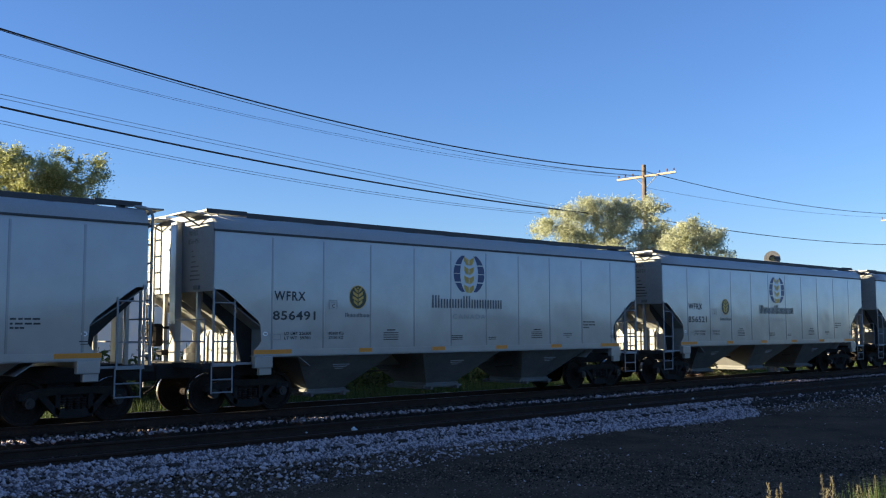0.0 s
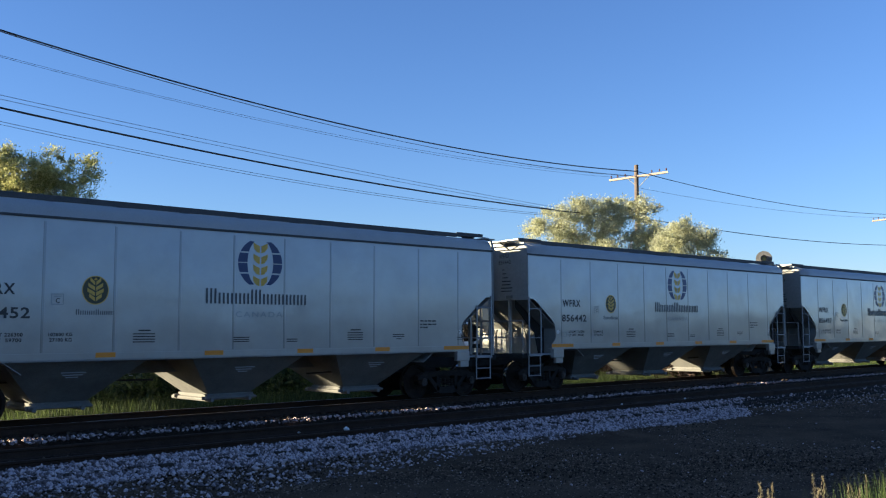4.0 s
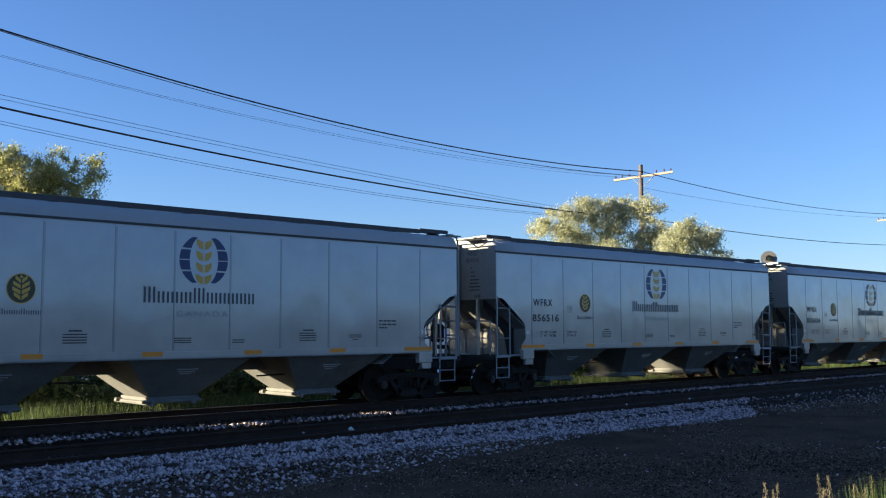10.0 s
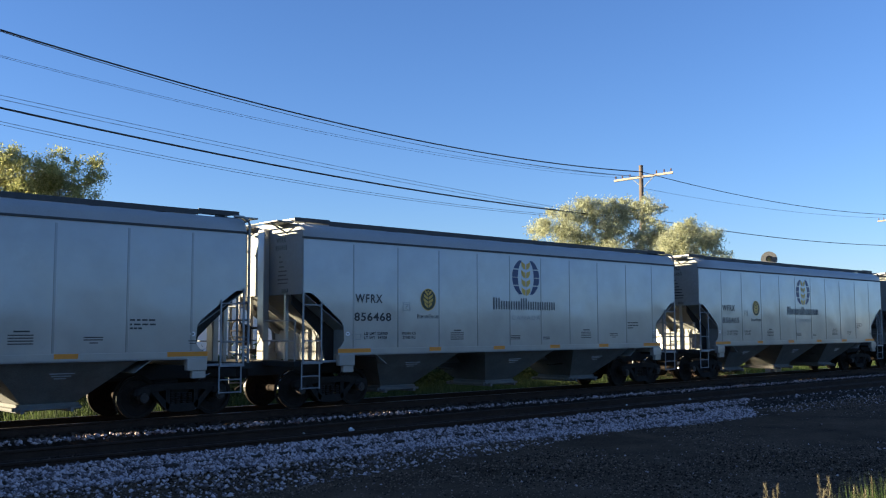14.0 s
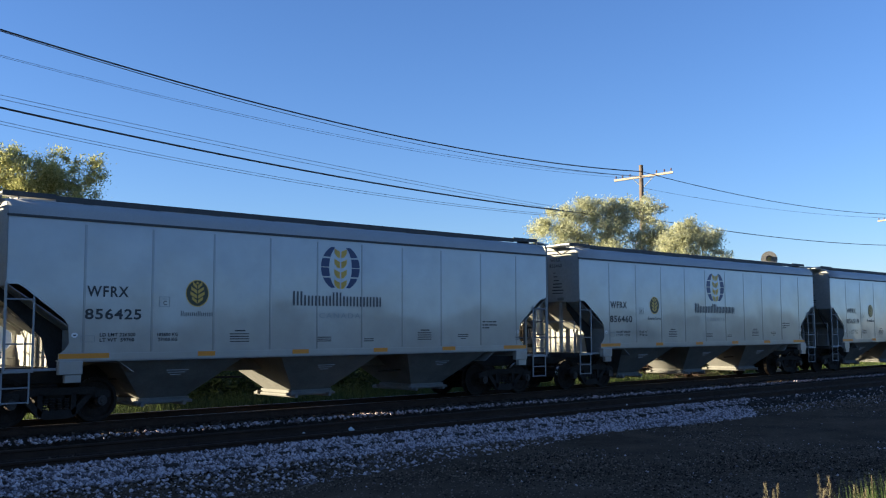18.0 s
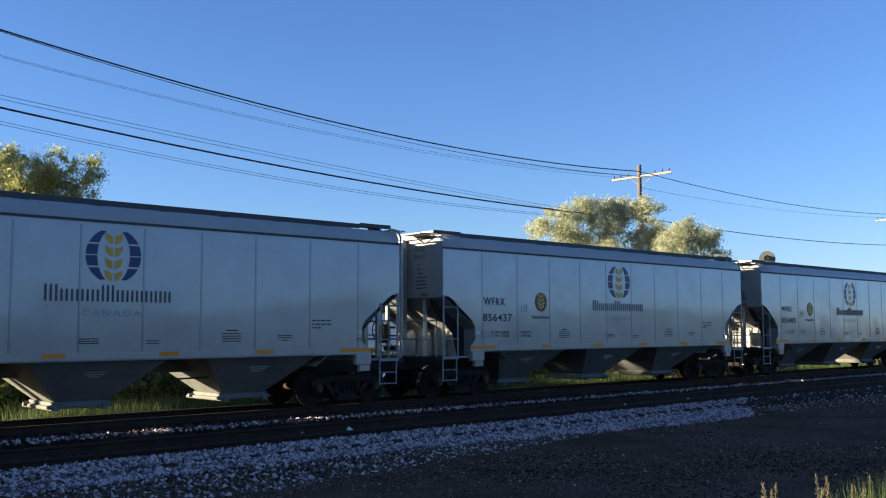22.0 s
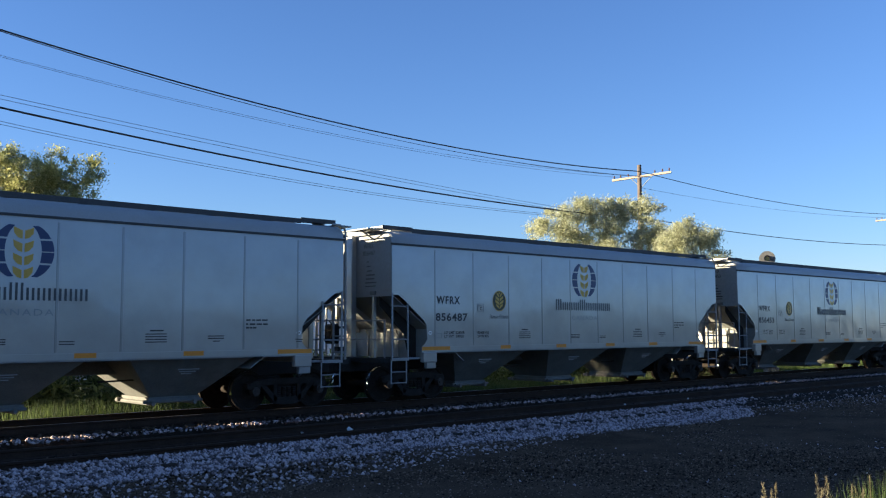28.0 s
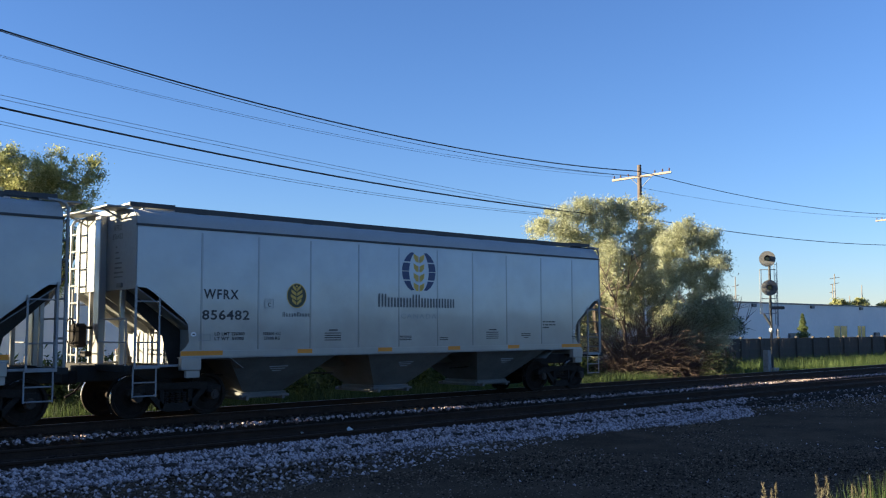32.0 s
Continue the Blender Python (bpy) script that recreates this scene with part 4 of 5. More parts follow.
def build_grass():
    n = 60000
    x = 8 + 92 * RNG.random(n)
    y = 21.9 + 10.5 * RNG.random(n) ** 1.2
    grass_patch("verge_grass", n, x, y, 0.08, 0.42, M_GRASS, "rough green grass on the verge behind the track", 0.5)
    n = 16000
    x = 46 + 40 * RNG.random(n)
    y = 25.0 + 6.5 * RNG.random(n)
    grass_patch("tall_grass", n, x, y, 0.3, 0.8, M_GRASS, "tall bright grass before the board fence", 0.4)
    n = 5000
    x = 22 + 10 * RNG.random(n)
    y = 22.0 + 1.5 * RNG.random(n)
    grass_patch("tall_grass", n, x, y, 0.25, 0.7, M_GRASS, "tall grass tufts beside the track", 0.4)
    n = 36000
    x = 8 + 26 * RNG.random(n)
    y = 22.2 + 3.0 * RNG.random(n)
    grass_patch("tall_grass", n, x, y, 0.25, 0.75, M_WEED, "tall dark green grass behind the railway", 0.4)
    # weeds by the camera
    for n, t0, t1, h0, h1 in ((260, 0.0, 0.55, 0.25, 0.55), (2600, 0.52, 1.0, 0.3, 0.66)):
        t = t0 + (t1 - t0) * RNG.random(n)
        x = 5.9 + 2.0 * t + 0.12 * RNG.standard_normal(n)
        y = 3.75 - 1.0 * t + 0.12 * RNG.standard_normal(n) - 0.3 * RNG.random(n)
        grass_patch("weeds", n, x, y, h0, h1, M_GRASS, "sunlit weeds on the bank", 0.25, 0.4)


def seed_stalk():
    bm = bmesh.new()
    pts = [Vector((0, 0, 0)), Vector((0.01, 0, 0.25)), Vector((0.03, 0.01, 0.5)), Vector((0.06, 0.02, 0.66))]
    path_tube(bm, pts, 0.0025, 4)
    rnd = random.Random(3)
    for i in range(60):
        t = rnd.random()
        p = pts[2].lerp(pts[3], t) + Vector((rnd.gauss(0, .011), rnd.gauss(0, .011), rnd.gauss(0, .01))) * (1.2 - 0.8 * t)
        d = Vector((rnd.gauss(0, 1), rnd.gauss(0, 1), 2.4)).normalized() * 0.011
        e = d.orthogonal().normalized() * 0.0035
        bm.faces.new([bm.verts.new(q) for q in (p - d, p + e, p + d, p - e)])
    return bm


def build_stalks():
    me = None
    for i in range(18):
        x = 6.0 + 1.8 * random.random()
        y = 3.78 - 0.54 * (x - 5.9) + random.uniform(-0.3, 0.12)
        if me is None:
            o = mesh_ob("seed_stalk", seed_stalk(), M_STRAW)
            me = o.data
        else:
            o = new("seed_stalk", me)
        o.matrix_basis = pose(x, y, ground_height(x, y) - 0.02, random.uniform(-14, 14), random.uniform(-14, 14), random.uniform(0, 360)) @ Matrix.Scale(random.uniform(0.86, 1.08), 4)
        tagged(o, "dry straw-coloured seed stalk among the weeds", "weed", "seed stalks on the bank")


def grow(bm, p, d, length, r, depth, tips, rnd, spread=0.55, split=3):
    """A tapering limb in bent lengths, which forks."""
    q = p
    steps = 3
    for i in range(steps):
        d = (d + Vector((rnd.gauss(0, .12), rnd.gauss(0, .12), rnd.gauss(0.03, .08)))).normalized()
        e = q + d * length / steps
        tube(bm, q, e, r * (1 - 0.22 * i), r * (1 - 0.22 * (i + 1)), n=6 if depth > 1 else 4, caps=False)
        q = e
        if depth <= 2:
            tips.append(q.copy())
    if depth == 0:
        tips.append(q.copy())
        return
    for i in range(split):
        nd = (d + Vector((rnd.gauss(0, spread), rnd.gauss(0, spread), rnd.gauss(0.1, spread * 0.6)))).normalized()
        grow(bm, q, nd, length * rnd.uniform(0.6, 0.85), r * 0.5, depth - 1, tips, rnd, spread, split)


CLUMP = 150


def tree(name, label, base, stems, height, lobes, leaf_mat, leaves, leaf_size, seed, clump=0.33):
    """Trunk and limbs with clumps of small leaves; lobes: (x, y, z, rx, ry, rz, weight) of the crown's parts, from the base."""
    rnd = random.Random(seed)
    t = thing(name, label, "tree", pose(*base))
    bm = bmesh.new()
    tips = []
    for sx, sy in stems:
        grow(bm, Vector((sx * 0.3, sy * 0.3, -0.1)), Vector((sx * 0.35, sy * 0.35, 1)).normalized(), height * 0.36, height * 0.026, 3, tips, rnd)
    part("trunk", bm, M_BARK, t, "grey-brown trunk and forked limbs")
    total = sum(l[6] for l in lobes)
    cl = []
    for x, y, z, rx, ry, rz, w in lobes:
        m = int(leaves * w / total / CLUMP)
        d = RNG.standard_normal((m, 3))
        d /= np.linalg.norm(d, axis=1)[:, None]
        rad = (0.25 + 0.8 * RNG.random(m) ** 0.5)[:, None] * (1 + 0.16 * np.sin(5 * d[:, :1] + 3 * d[:, 1:2] + seed))
        cl.append(np.array((x, y, z)) + d * rad * 0.9 * np.array((rx, ry, rz)))
    cl = np.concatenate(cl)
    c = np.repeat(cl, CLUMP, axis=0)
    spread = np.repeat(clump * (0.45 + 0.9 * RNG.random((len(cl), 1))), CLUMP, axis=0)
    # each clump is a bent spray: long one way, thin the others, hanging a little
    axis = RNG.standard_normal((len(cl), 3)) * (1, 1, 0.5)
    axis /= np.linalg.norm(axis, axis=1)[:, None]
    along = RNG.standard_normal((len(c), 1))
    c = c + RNG.standard_normal(c.shape) * spread * 0.62 + np.repeat(axis, CLUMP, axis=0) * along * spread * 0.95
    c[:, 2] -= 0.25 * (spread * along ** 2)[:, 0]
    v, f = leaf_cloud(c, np.full(len(c), leaf_size))
    crown = scatter_mesh("crown", v, f, leaf_mat, "", "", "")
    crown.parent = t
    return t


def build_trees():
    tree("tree", "broad multi-stemmed tree with silvery olive leaves beside the track", (37.8, 27.6, -0.5), ((0, 0), (0.9, -0.2), (-0.8, 0.4)), 7.4,
         [(-2.6, 2.2, 7.5, 1.04, 1.04, 0.99, 1.0), (-1.0, 1.6, 8.1, 0.99, 0.99, 0.95, 0.9), (0.6, 1.0, 8.2, 1.01, 1.01, 0.96, 0.9), (0.7, -0.6, 8.2, 0.75, 0.75, 0.72, 0.5), (-2.7, 3.5, 7.2, 0.53, 0.53, 0.50, 0.2), (-0.9, 2.8, 6.8, 1.01, 1.01, 0.96, 0.9), (-0.4, 0.8, 6.6, 1.16, 1.16, 1.10, 1.2), (1.3, 0.1, 6.3, 1.06, 1.06, 1.01, 1.0), (1.1, 1.3, 5.3, 1.07, 1.07, 1.02, 1.0), (1.1, -0.2, 4.4, 0.99, 0.99, 0.94, 0.9), (0.2, 1.6, 4.1, 0.89, 0.89, 0.84, 0.7), (-0.4, 2.2, 5.8, 0.83, 0.83, 0.79, 0.6), (0.9, -0.8, 7.2, 0.69, 0.69, 0.66, 0.4), (0.2, 0.4, 3.1, 0.86, 0.86, 0.75, 0.8), (1.2, -1.2, 5.4, 0.8, 0.8, 0.8, 0.7), (0.9, -1.6, 6.6, 0.7, 0.7, 0.7, 0.6), (1.2, -1.3, 4.0, 0.8, 0.8, 0.8, 0.7), (1.6, -0.9, 3.1, 0.7, 0.7, 0.6, 0.5), (-0.9, 1.9, 4.6, 0.8, 0.8, 0.8, 0.6), (-0.2, 1.4, 5.4, 0.76, 0.76, 0.73, 0.5), (0.7, 1.7, 3.4, 0.89, 0.89, 0.85, 0.7), (-1.5, 0.2, 5.7, 0.8, 0.8, 0.8, 0.6), (-1.4, 0.0, 4.6, 0.8, 0.8, 0.8, 0.6), (-0.9, -0.3, 3.6, 0.7, 0.7, 0.6, 0.5), (-0.1, -0.6, 4.7, 0.8, 0.8, 0.8, 0.6)], M_LEAF, 138000, 0.034, 11, 0.19)
    tree("tree", "smaller bushy olive-green tree beside the fence", (37.4, 23.9, -0.5), ((0, 0), (0.6, 0.2)), 5.0,
         [(-2.3, -1.4, 6.5, 0.76, 0.76, 0.72, 0.5), (-2.1, -0.6, 6.0, 0.72, 0.72, 0.69, 0.5), (-0.6, -1.1, 6.2, 0.79, 0.79, 0.75, 0.6), (-1.0, -2.2, 5.3, 0.46, 0.46, 0.44, 0.2), (-1.8, -0.6, 4.9, 0.93, 0.93, 0.89, 0.8), (-0.3, -1.0, 4.7, 0.89, 0.89, 0.85, 0.7), (-0.7, -2.0, 3.3, 0.66, 0.66, 0.63, 0.4), (-0.9, -1.0, 3.2, 0.88, 0.88, 0.84, 0.7), (-1.0, 0.1, 2.8, 0.90, 0.90, 0.85, 0.7), (-0.4, -2.0, 2.6, 0.46, 0.46, 0.44, 0.2), (-0.3, -1.1, 2.3, 0.73, 0.73, 0.70, 0.5), (-1.1, -2.0, 1.9, 0.51, 0.51, 0.48, 0.2), (-1.3, -0.9, 1.7, 0.67, 0.67, 0.64, 0.4), (-1.5, 0.2, 1.7, 0.73, 0.73, 0.70, 0.5)], M_LEAF, 78000, 0.032, 23, 0.17)
    tree("tree", "tall yellow-green tree behind the railway", (13.4, 38.3, -0.5), ((0, 0), (0.5, 0.1)), 9.0,
         [(-0.7, -0.0, 8.7, 0.97, 0.97, 0.93, 0.9), (0.7, -0.4, 8.8, 0.90, 0.90, 0.85, 0.7), (0.4, 0.8, 8.3, 1.08, 1.08, 1.03, 1.1), (1.4, -1.8, 8.6, 0.61, 0.61, 0.58, 0.3), (-1.5, 1.8, 8.8, 1.42, 1.42, 1.35, 1.8), (1.6, 0.0, 7.8, 0.92, 0.92, 0.87, 0.8), (-0.2, 0.2, 7.2, 1.40, 1.40, 1.34, 1.8), (1.2, -0.2, 6.0, 0.86, 0.86, 0.82, 0.7), (1.1, 1.0, 4.8, 1.09, 1.09, 1.04, 1.1), (-2.0, 2.0, 7.0, 1.88, 1.88, 1.79, 3.2)], M_LEAF2, 76000, 0.036, 31, 0.21)
    # unseen trees, added beyond the view to shade the foot of the train
    for i, (x, y, top, count) in enumerate(((-5.9, 38.6, 7.0, 22), (-2.9, 39.2, 7.0, 22))):
        rnd = random.Random(70 + i)
        lobes = [(rnd.uniform(-3.0, 3.0), rnd.uniform(-1.6, 1.6), rnd.uniform(2.6, top), 1.5, 1.5, 1.35, 1.0) for k in range(count)]
        tree("tree", "unseen yellow-green tree added to shade the train", (x, y, -0.5), ((0, 0), (0.7, 0.2), (-0.6, 0.1)), 7.5, lobes, M_LEAF2, 2100 * count, 0.07, 61 + i, 0.28)
    tree("tree", "dark green bushy tree in the shade beside the fence", (44.6, 28.0, -0.5), ((0, 0), (0.5, 0.3)), 3.2,
         [(0.2, -0.3, 2.9, 0.9, 0.9, 0.6, 1.0), (1.1, -0.9, 2.5, 0.8, 0.8, 0.5, 0.8), (-0.7, 0.6, 2.4, 0.9, 0.9, 0.7, 1.0), (0.4, -0.4, 1.6, 1.0, 1.0, 0.7, 1.0), (-0.9, 0.7, 1.4, 0.9, 0.9, 0.7, 1.0), (-1.8, 1.2, 1.9, 0.9, 0.9, 0.9, 1.0)], M_LEAF3, 42000, 0.04, 83, 0.2)
    # two hidden trees added to cast shade on the bush and the grass
    for x, y, seed in ((35.4, 31.2, 87), (38.9, 31.8, 88)):
        tree("tree", "hidden low olive-green tree added to shade the grass", (x, y, -0.5), ((0, 0), (0.6, 0.2)), 3.6,
             [(rx, ry, rz, 1.2, 1.2, 0.9, 1.0) for rx, ry, rz in ((-0.6, 0.3, 3.6), (0.8, -0.5, 3.3), (0.1, 0.2, 2.6), (-1.2, 0.8, 2.2), (1.3, -0.8, 2.1), (0.2, -0.2, 1.3), (-1.0, 0.6, 1.1))], M_LEAF, 24000, 0.06, seed, 0.26)
    # dry brush at the trees' feet
    rnd = random.Random(5)
    for x, y, n, h in ((33.4, 24.5, 520, 2.9), (34.4, 24.1, 760, 3.3), (35.3, 23.8, 700, 3.2), (36.1, 23.5, 420, 2.2)):
        bm = bmesh.new()
        for i in range(n):
            a = rnd.random() * 6.283
            p = Vector((rnd.gauss(0, .3), rnd.gauss(0, .3), 0))
            d = Vector((math.cos(a) * 0.8, math.sin(a) * 0.8, rnd.uniform(0.3, 3.4))).normalized()
            w = rnd.uniform(0.008, 0.016)
            step = h / 6.0 * rnd.uniform(0.6, 1.25)
            for j in range(7):
                q = p + d * step
                if q.z < 0.02:
                    break
                tube(bm, p, q, w * (1 - 0.12 * j), w * (0.88 - 0.12 * j), n=3, caps=False)
                d = (d + Vector((rnd.gauss(0, .34), rnd.gauss(0, .34), rnd.gauss(-0.13, .2)))).normalized()
                p = q
        b = mesh_ob("brush", bm, M_TWIG)
        b.matrix_basis = pose(x, y, -0.5)
        tagged(b, "dense dry leafless brown brush at the foot of the trees", "shrub", "dry brush")
    # young conifer in front of the white building
    rnd = random.Random(9)
    t = thing("conifer", "small young conifer before the white building", "tree", pose(71.5, 35.55, -0.5))
    part("trunk", tubes(0.05, ((0, 0, 0), (0, 0, 3.3))), M_BARK, t)
    n = 2600
    h = RNG.random(n) ** 1.3
    a = RNG.random(n) * 6.283
    r = (1 - h) * 1.15 * np.sqrt(RNG.random(n)) * (0.75 + 0.25 * np.sin(h * 40)) + 0.04
    v, f = leaf_cloud(np.stack((r * np.cos(a), r * np.sin(a), 0.4 + 3.1 * h - 0.15 * r), 1), np.full(n, 0.06))
    c = scatter_mesh("crown", v, f, M_CONIFER, "", "", "")
    c.parent = t
    # added shrubs whose dark leaves stand for the shade under the trees
    for x, y, r in ((41.9, 26.9, 1.0), (43.1, 26.9, 0.9), (42.4, 25.4, 0.7), (40.9, 25.0, 0.7)):
        n = 2600
        d = RNG.standard_normal((n, 3))
        d /= np.linalg.norm(d, axis=1)[:, None]
        p = d * (0.3 + 0.75 * RNG.random((n, 1)) ** 0.6) * r + (0, 0, 0.8 * r) + 0.14 * RNG.standard_normal((n, 3))
        p[:, 2] = np.abs(p[:, 2])
        v, f = leaf_cloud(p, np.full(n, 0.05))
        o = scatter_mesh("shrub", v, f, M_LEAF3, "dense dark shrub added for the shade under the trees", "shrub", "")
        o["group"] = "shaded shrubs"
        o.matrix_basis = pose(x, y, -0.5)
    # weedy belt behind the train's track
    rnd = random.Random(17)
    for i in range(44):
        if i < 26:
            x, y, s = 8.5 + i * 1.02 + rnd.uniform(-.3, .3), 24.9 + 0.05 * i + rnd.uniform(-.5, .9), rnd.uniform(0.5, 0.95)
        else:
            x, y, s = 7.2 + (i - 26) * 0.95 + rnd.uniform(-.2, .2), 26.9 + rnd.uniform(-.3, .3), rnd.uniform(0.95, 1.25)
        n = 1100
        d = RNG.standard_normal((n, 3))
        d /= np.linalg.norm(d, axis=1)[:, None]
        p = d * (0.35 + 0.65 * RNG.random((n, 1)) ** 0.6) * np.array((0.95, 0.8, 0.85)) * s + (0, 0, 0.72 * s) + 0.13 * RNG.standard_normal((n, 3))
        p[:, 2] = np.abs(p[:, 2])
        v, f = leaf_cloud(p, np.full(n, 0.07))
        o = scatter_mesh("shrub", v, f, M_WEED, "low dark green weedy shrub behind the railway", "shrub", "")
        o["group"] = "weedy shrubs"
        o.matrix_basis = pose(x, y, -0.5)


# ---- building, fence, poles ----
def build_building():
    y0, x0, x1, h = 45.0, 12.0, 190.0, 4.25
    b = thing("warehouse", "long low white-painted warehouse with a dark roof edge", "building", pose(0, y0, -0.5))
    wins = ((97.3, 100.5), (102.9, 105.0))
    bm = bmesh.new()
    zt = h + 0.5
    cuts = [x0] + [c for w in wins for c in w] + [x1]
    for i in range(0, len(cuts), 2):
        box(bm, cuts[i], cuts[i + 1], 0, 0.3, 0, zt)
    for a, c in wins:
        box(bm, a, c, 0, 0.3, 0, 0.9)
        box(bm, a, c, 0, 0.3, 2.72, zt)
    box(bm, x0, x0 + 0.3, 0.3, 30, 0, zt)
    box(bm, x1 - 0.3, x1, 0.3, 30, 0, zt)
    box(bm, x0, x1, 29.7, 30, 0, zt)
    part("wall", bm, M_WALL, b, "white painted masonry wall")
    part("roof", boxes((x0, x1, 0.3, 29.7, zt - 0.3, zt - 0.1)), M_COPING, b)
    part("coping", boxes((x0 - 0.05, x1 + 0.05, -0.08, 0.35, zt, zt + 0.12)), M_COPING, b, "dark metal roof edge")
    for a, c in wins:
        w = part("window", boxes((a, c, 0.02, 0.10, 0.9, 0.98), (a, c, 0.02, 0.10, 2.64, 2.72), (a, a + 0.08, 0.02, 0.10, 0.98, 2.64), (c - 0.08, c, 0.02, 0.10, 0.98, 2.64), ((a + c) / 2 - 0.04, (a + c) / 2 + 0.04, 0.02, 0.10, 0.98, 2.64)), M_WALL, b, "white window frame")
        part("pane", boxes((a + 0.08, (a + c) / 2 - 0.04, 0.05, 0.06, 0.98, 2.64)), M_GLASS, w, "window pane with a reflection's yellow as its colour")
        part("pane", boxes(((a + c) / 2 + 0.04, c - 0.08, 0.05, 0.06, 0.98, 2.64)), M_GLASS, w, "window pane with a reflection's yellow as its colour")
    for x in (81.0, 92.5, 103.8, 66.0):
        part("roof_scupper", boxes((x - 0.35, x + 0.35, -0.18, 0, zt - 0.35, zt - 0.05), bevel=0.03), M_COPING, b)
    for x in (70.5, 73.5, 88.0, 90.0, 107.5):
        part("wall_vent", boxes((x - 0.55, x + 0.55, -0.25, 0, 1.3, 1.95), bevel=0.03), M_COPING, b, "dark box on the wall")


def build_fence():
    y, n, bay = 32.0, 30, 2.47
    f = thing("board_fence", "weathered dark board fence with upright posts", "fence", pose(46.0, y, -0.55))
    post = boxes((-0.07, 0.07, -0.10, 0.06, 0, 1.85), (-0.08, 0.08, -0.11, 0.07, 1.85, 1.885))
    me = bpy.data.meshes.new("post")
    post.to_mesh(me)
    post.free()
    me.materials.append(M_FENCE)
    board = boxes((-0.068, 0.068, 0.0, 0.022, 0.05, 1.78))
    mb = bpy.data.meshes.new("board")
    board.to_mesh(mb)
    board.free()
    mb.materials.append(M_FENCE)
    for i in range(n):
        o = new("post", me)
        o.parent = f
        o.matrix_local = pose(i * bay, 0, 0)
        if i < n - 1:
            part("rail", boxes((i * bay, (i + 1) * bay, 0.022, 0.06, 0.4, 0.48), (i * bay, (i + 1) * bay, 0.022, 0.06, 1.4, 1.48)), M_FENCE, f)
    count = int((n - 1) * bay / 0.142)
    rest = bmesh.new()
    for i in range(count):
        x, dz = 0.071 + i * 0.142, random.uniform(-.02, .02)
        if i < 290:
            o = new("board", mb)
            o.parent = f
            o.matrix_local = pose(x, random.uniform(-.006, .006), dz, 0, random.uniform(-.4, .4), 0)
        else:
            box(rest, x - 0.068, x + 0.068, 0, 0.022, 0.05 + dz, 1.78 + dz)
    if rest.faces:
        tagged(part("boards", rest, M_FENCE, f), "", "", "", "stuff")
    else:
        rest.free()


ARM_DIR = Vector((0.40, -0.91, 0.08)).normalized()


def utility_pole(x, y, top, arms=True):
    p = thing("utility_pole", "weathered brown wooden utility pole with a bleached crossarm", "utility pole", pose(x, y, -0.5), "utility poles along the railway")
    bm = bmesh.new()
    tube(bm, (0, 0, 0), (0.05, 0, top + 0.5), 0.16, 0.11, n=12)
    part("shaft", bm, M_POLE, p, "brown wooden pole shaft")
    za = top - 0.62 + 0.5
    a = ARM_DIR
    bm = bmesh.new()
    c = Vector((0.05, -0.13, za))
    tube(bm, c - a * 1.55, c + a * 1.55, 0.075, n=4)
    part("crossarm", bm, M_ARM, p, "bleached wooden crossarm")
    part("brace", tubes(0.02, (c - a * 0.6, Vector((0.05, -0.1, za - 0.6))), (c + a * 0.6, Vector((0.05, -0.1, za - 0.6)))), M_STEEL, p)
    for s in (-1.45, -1.1, -0.7, 0.7, 1.1, 1.45):
        bm = bmesh.new()
        q = c + a * s
        tube(bm, q + Vector((0, 0, .05)), q + Vector((0, 0, .12)), 0.018, n=6)
        tube(bm, q + Vector((0, 0, .12)), q + Vector((0, 0, .23)), 0.045, 0.03, n=8)
        part("insulator", bm, M_PORC, p)
    b = Vector((0.4, -0.85, 0.05)).normalized()
    zl = top - 2.35 + 0.5
    bm = bmesh.new()
    tube(bm, (0, 0, zl), Vector((0, 0, zl)) + b * 1.4, 0.05, n=4)
    part("lower_bracket", bm, M_COPING, p)
    for s in (0.8, 1.2):
        q = Vector((0, 0, zl)) + b * s
        bm = bmesh.new()
        tube(bm, q, q + Vector((0, 0, .2)), 0.05, 0.04, n=8)
        part("spool", bm, M_COPING, p)
    return p


def cable(name, label, a, b, sag, r, mat, n=28):
    bm = bmesh.new()
    pts = []
    for i in range(n + 1):
        t = i / n
        q = Vector(a).lerp(Vector(b), t)
        q.z -= 4 * sag * t * (1 - t)
        pts.append(q)
    path_tube(bm, pts, r, 5)
    o = mesh_ob(name, bm, mat)
    tagged(o, label, "cable", "overhead lines")


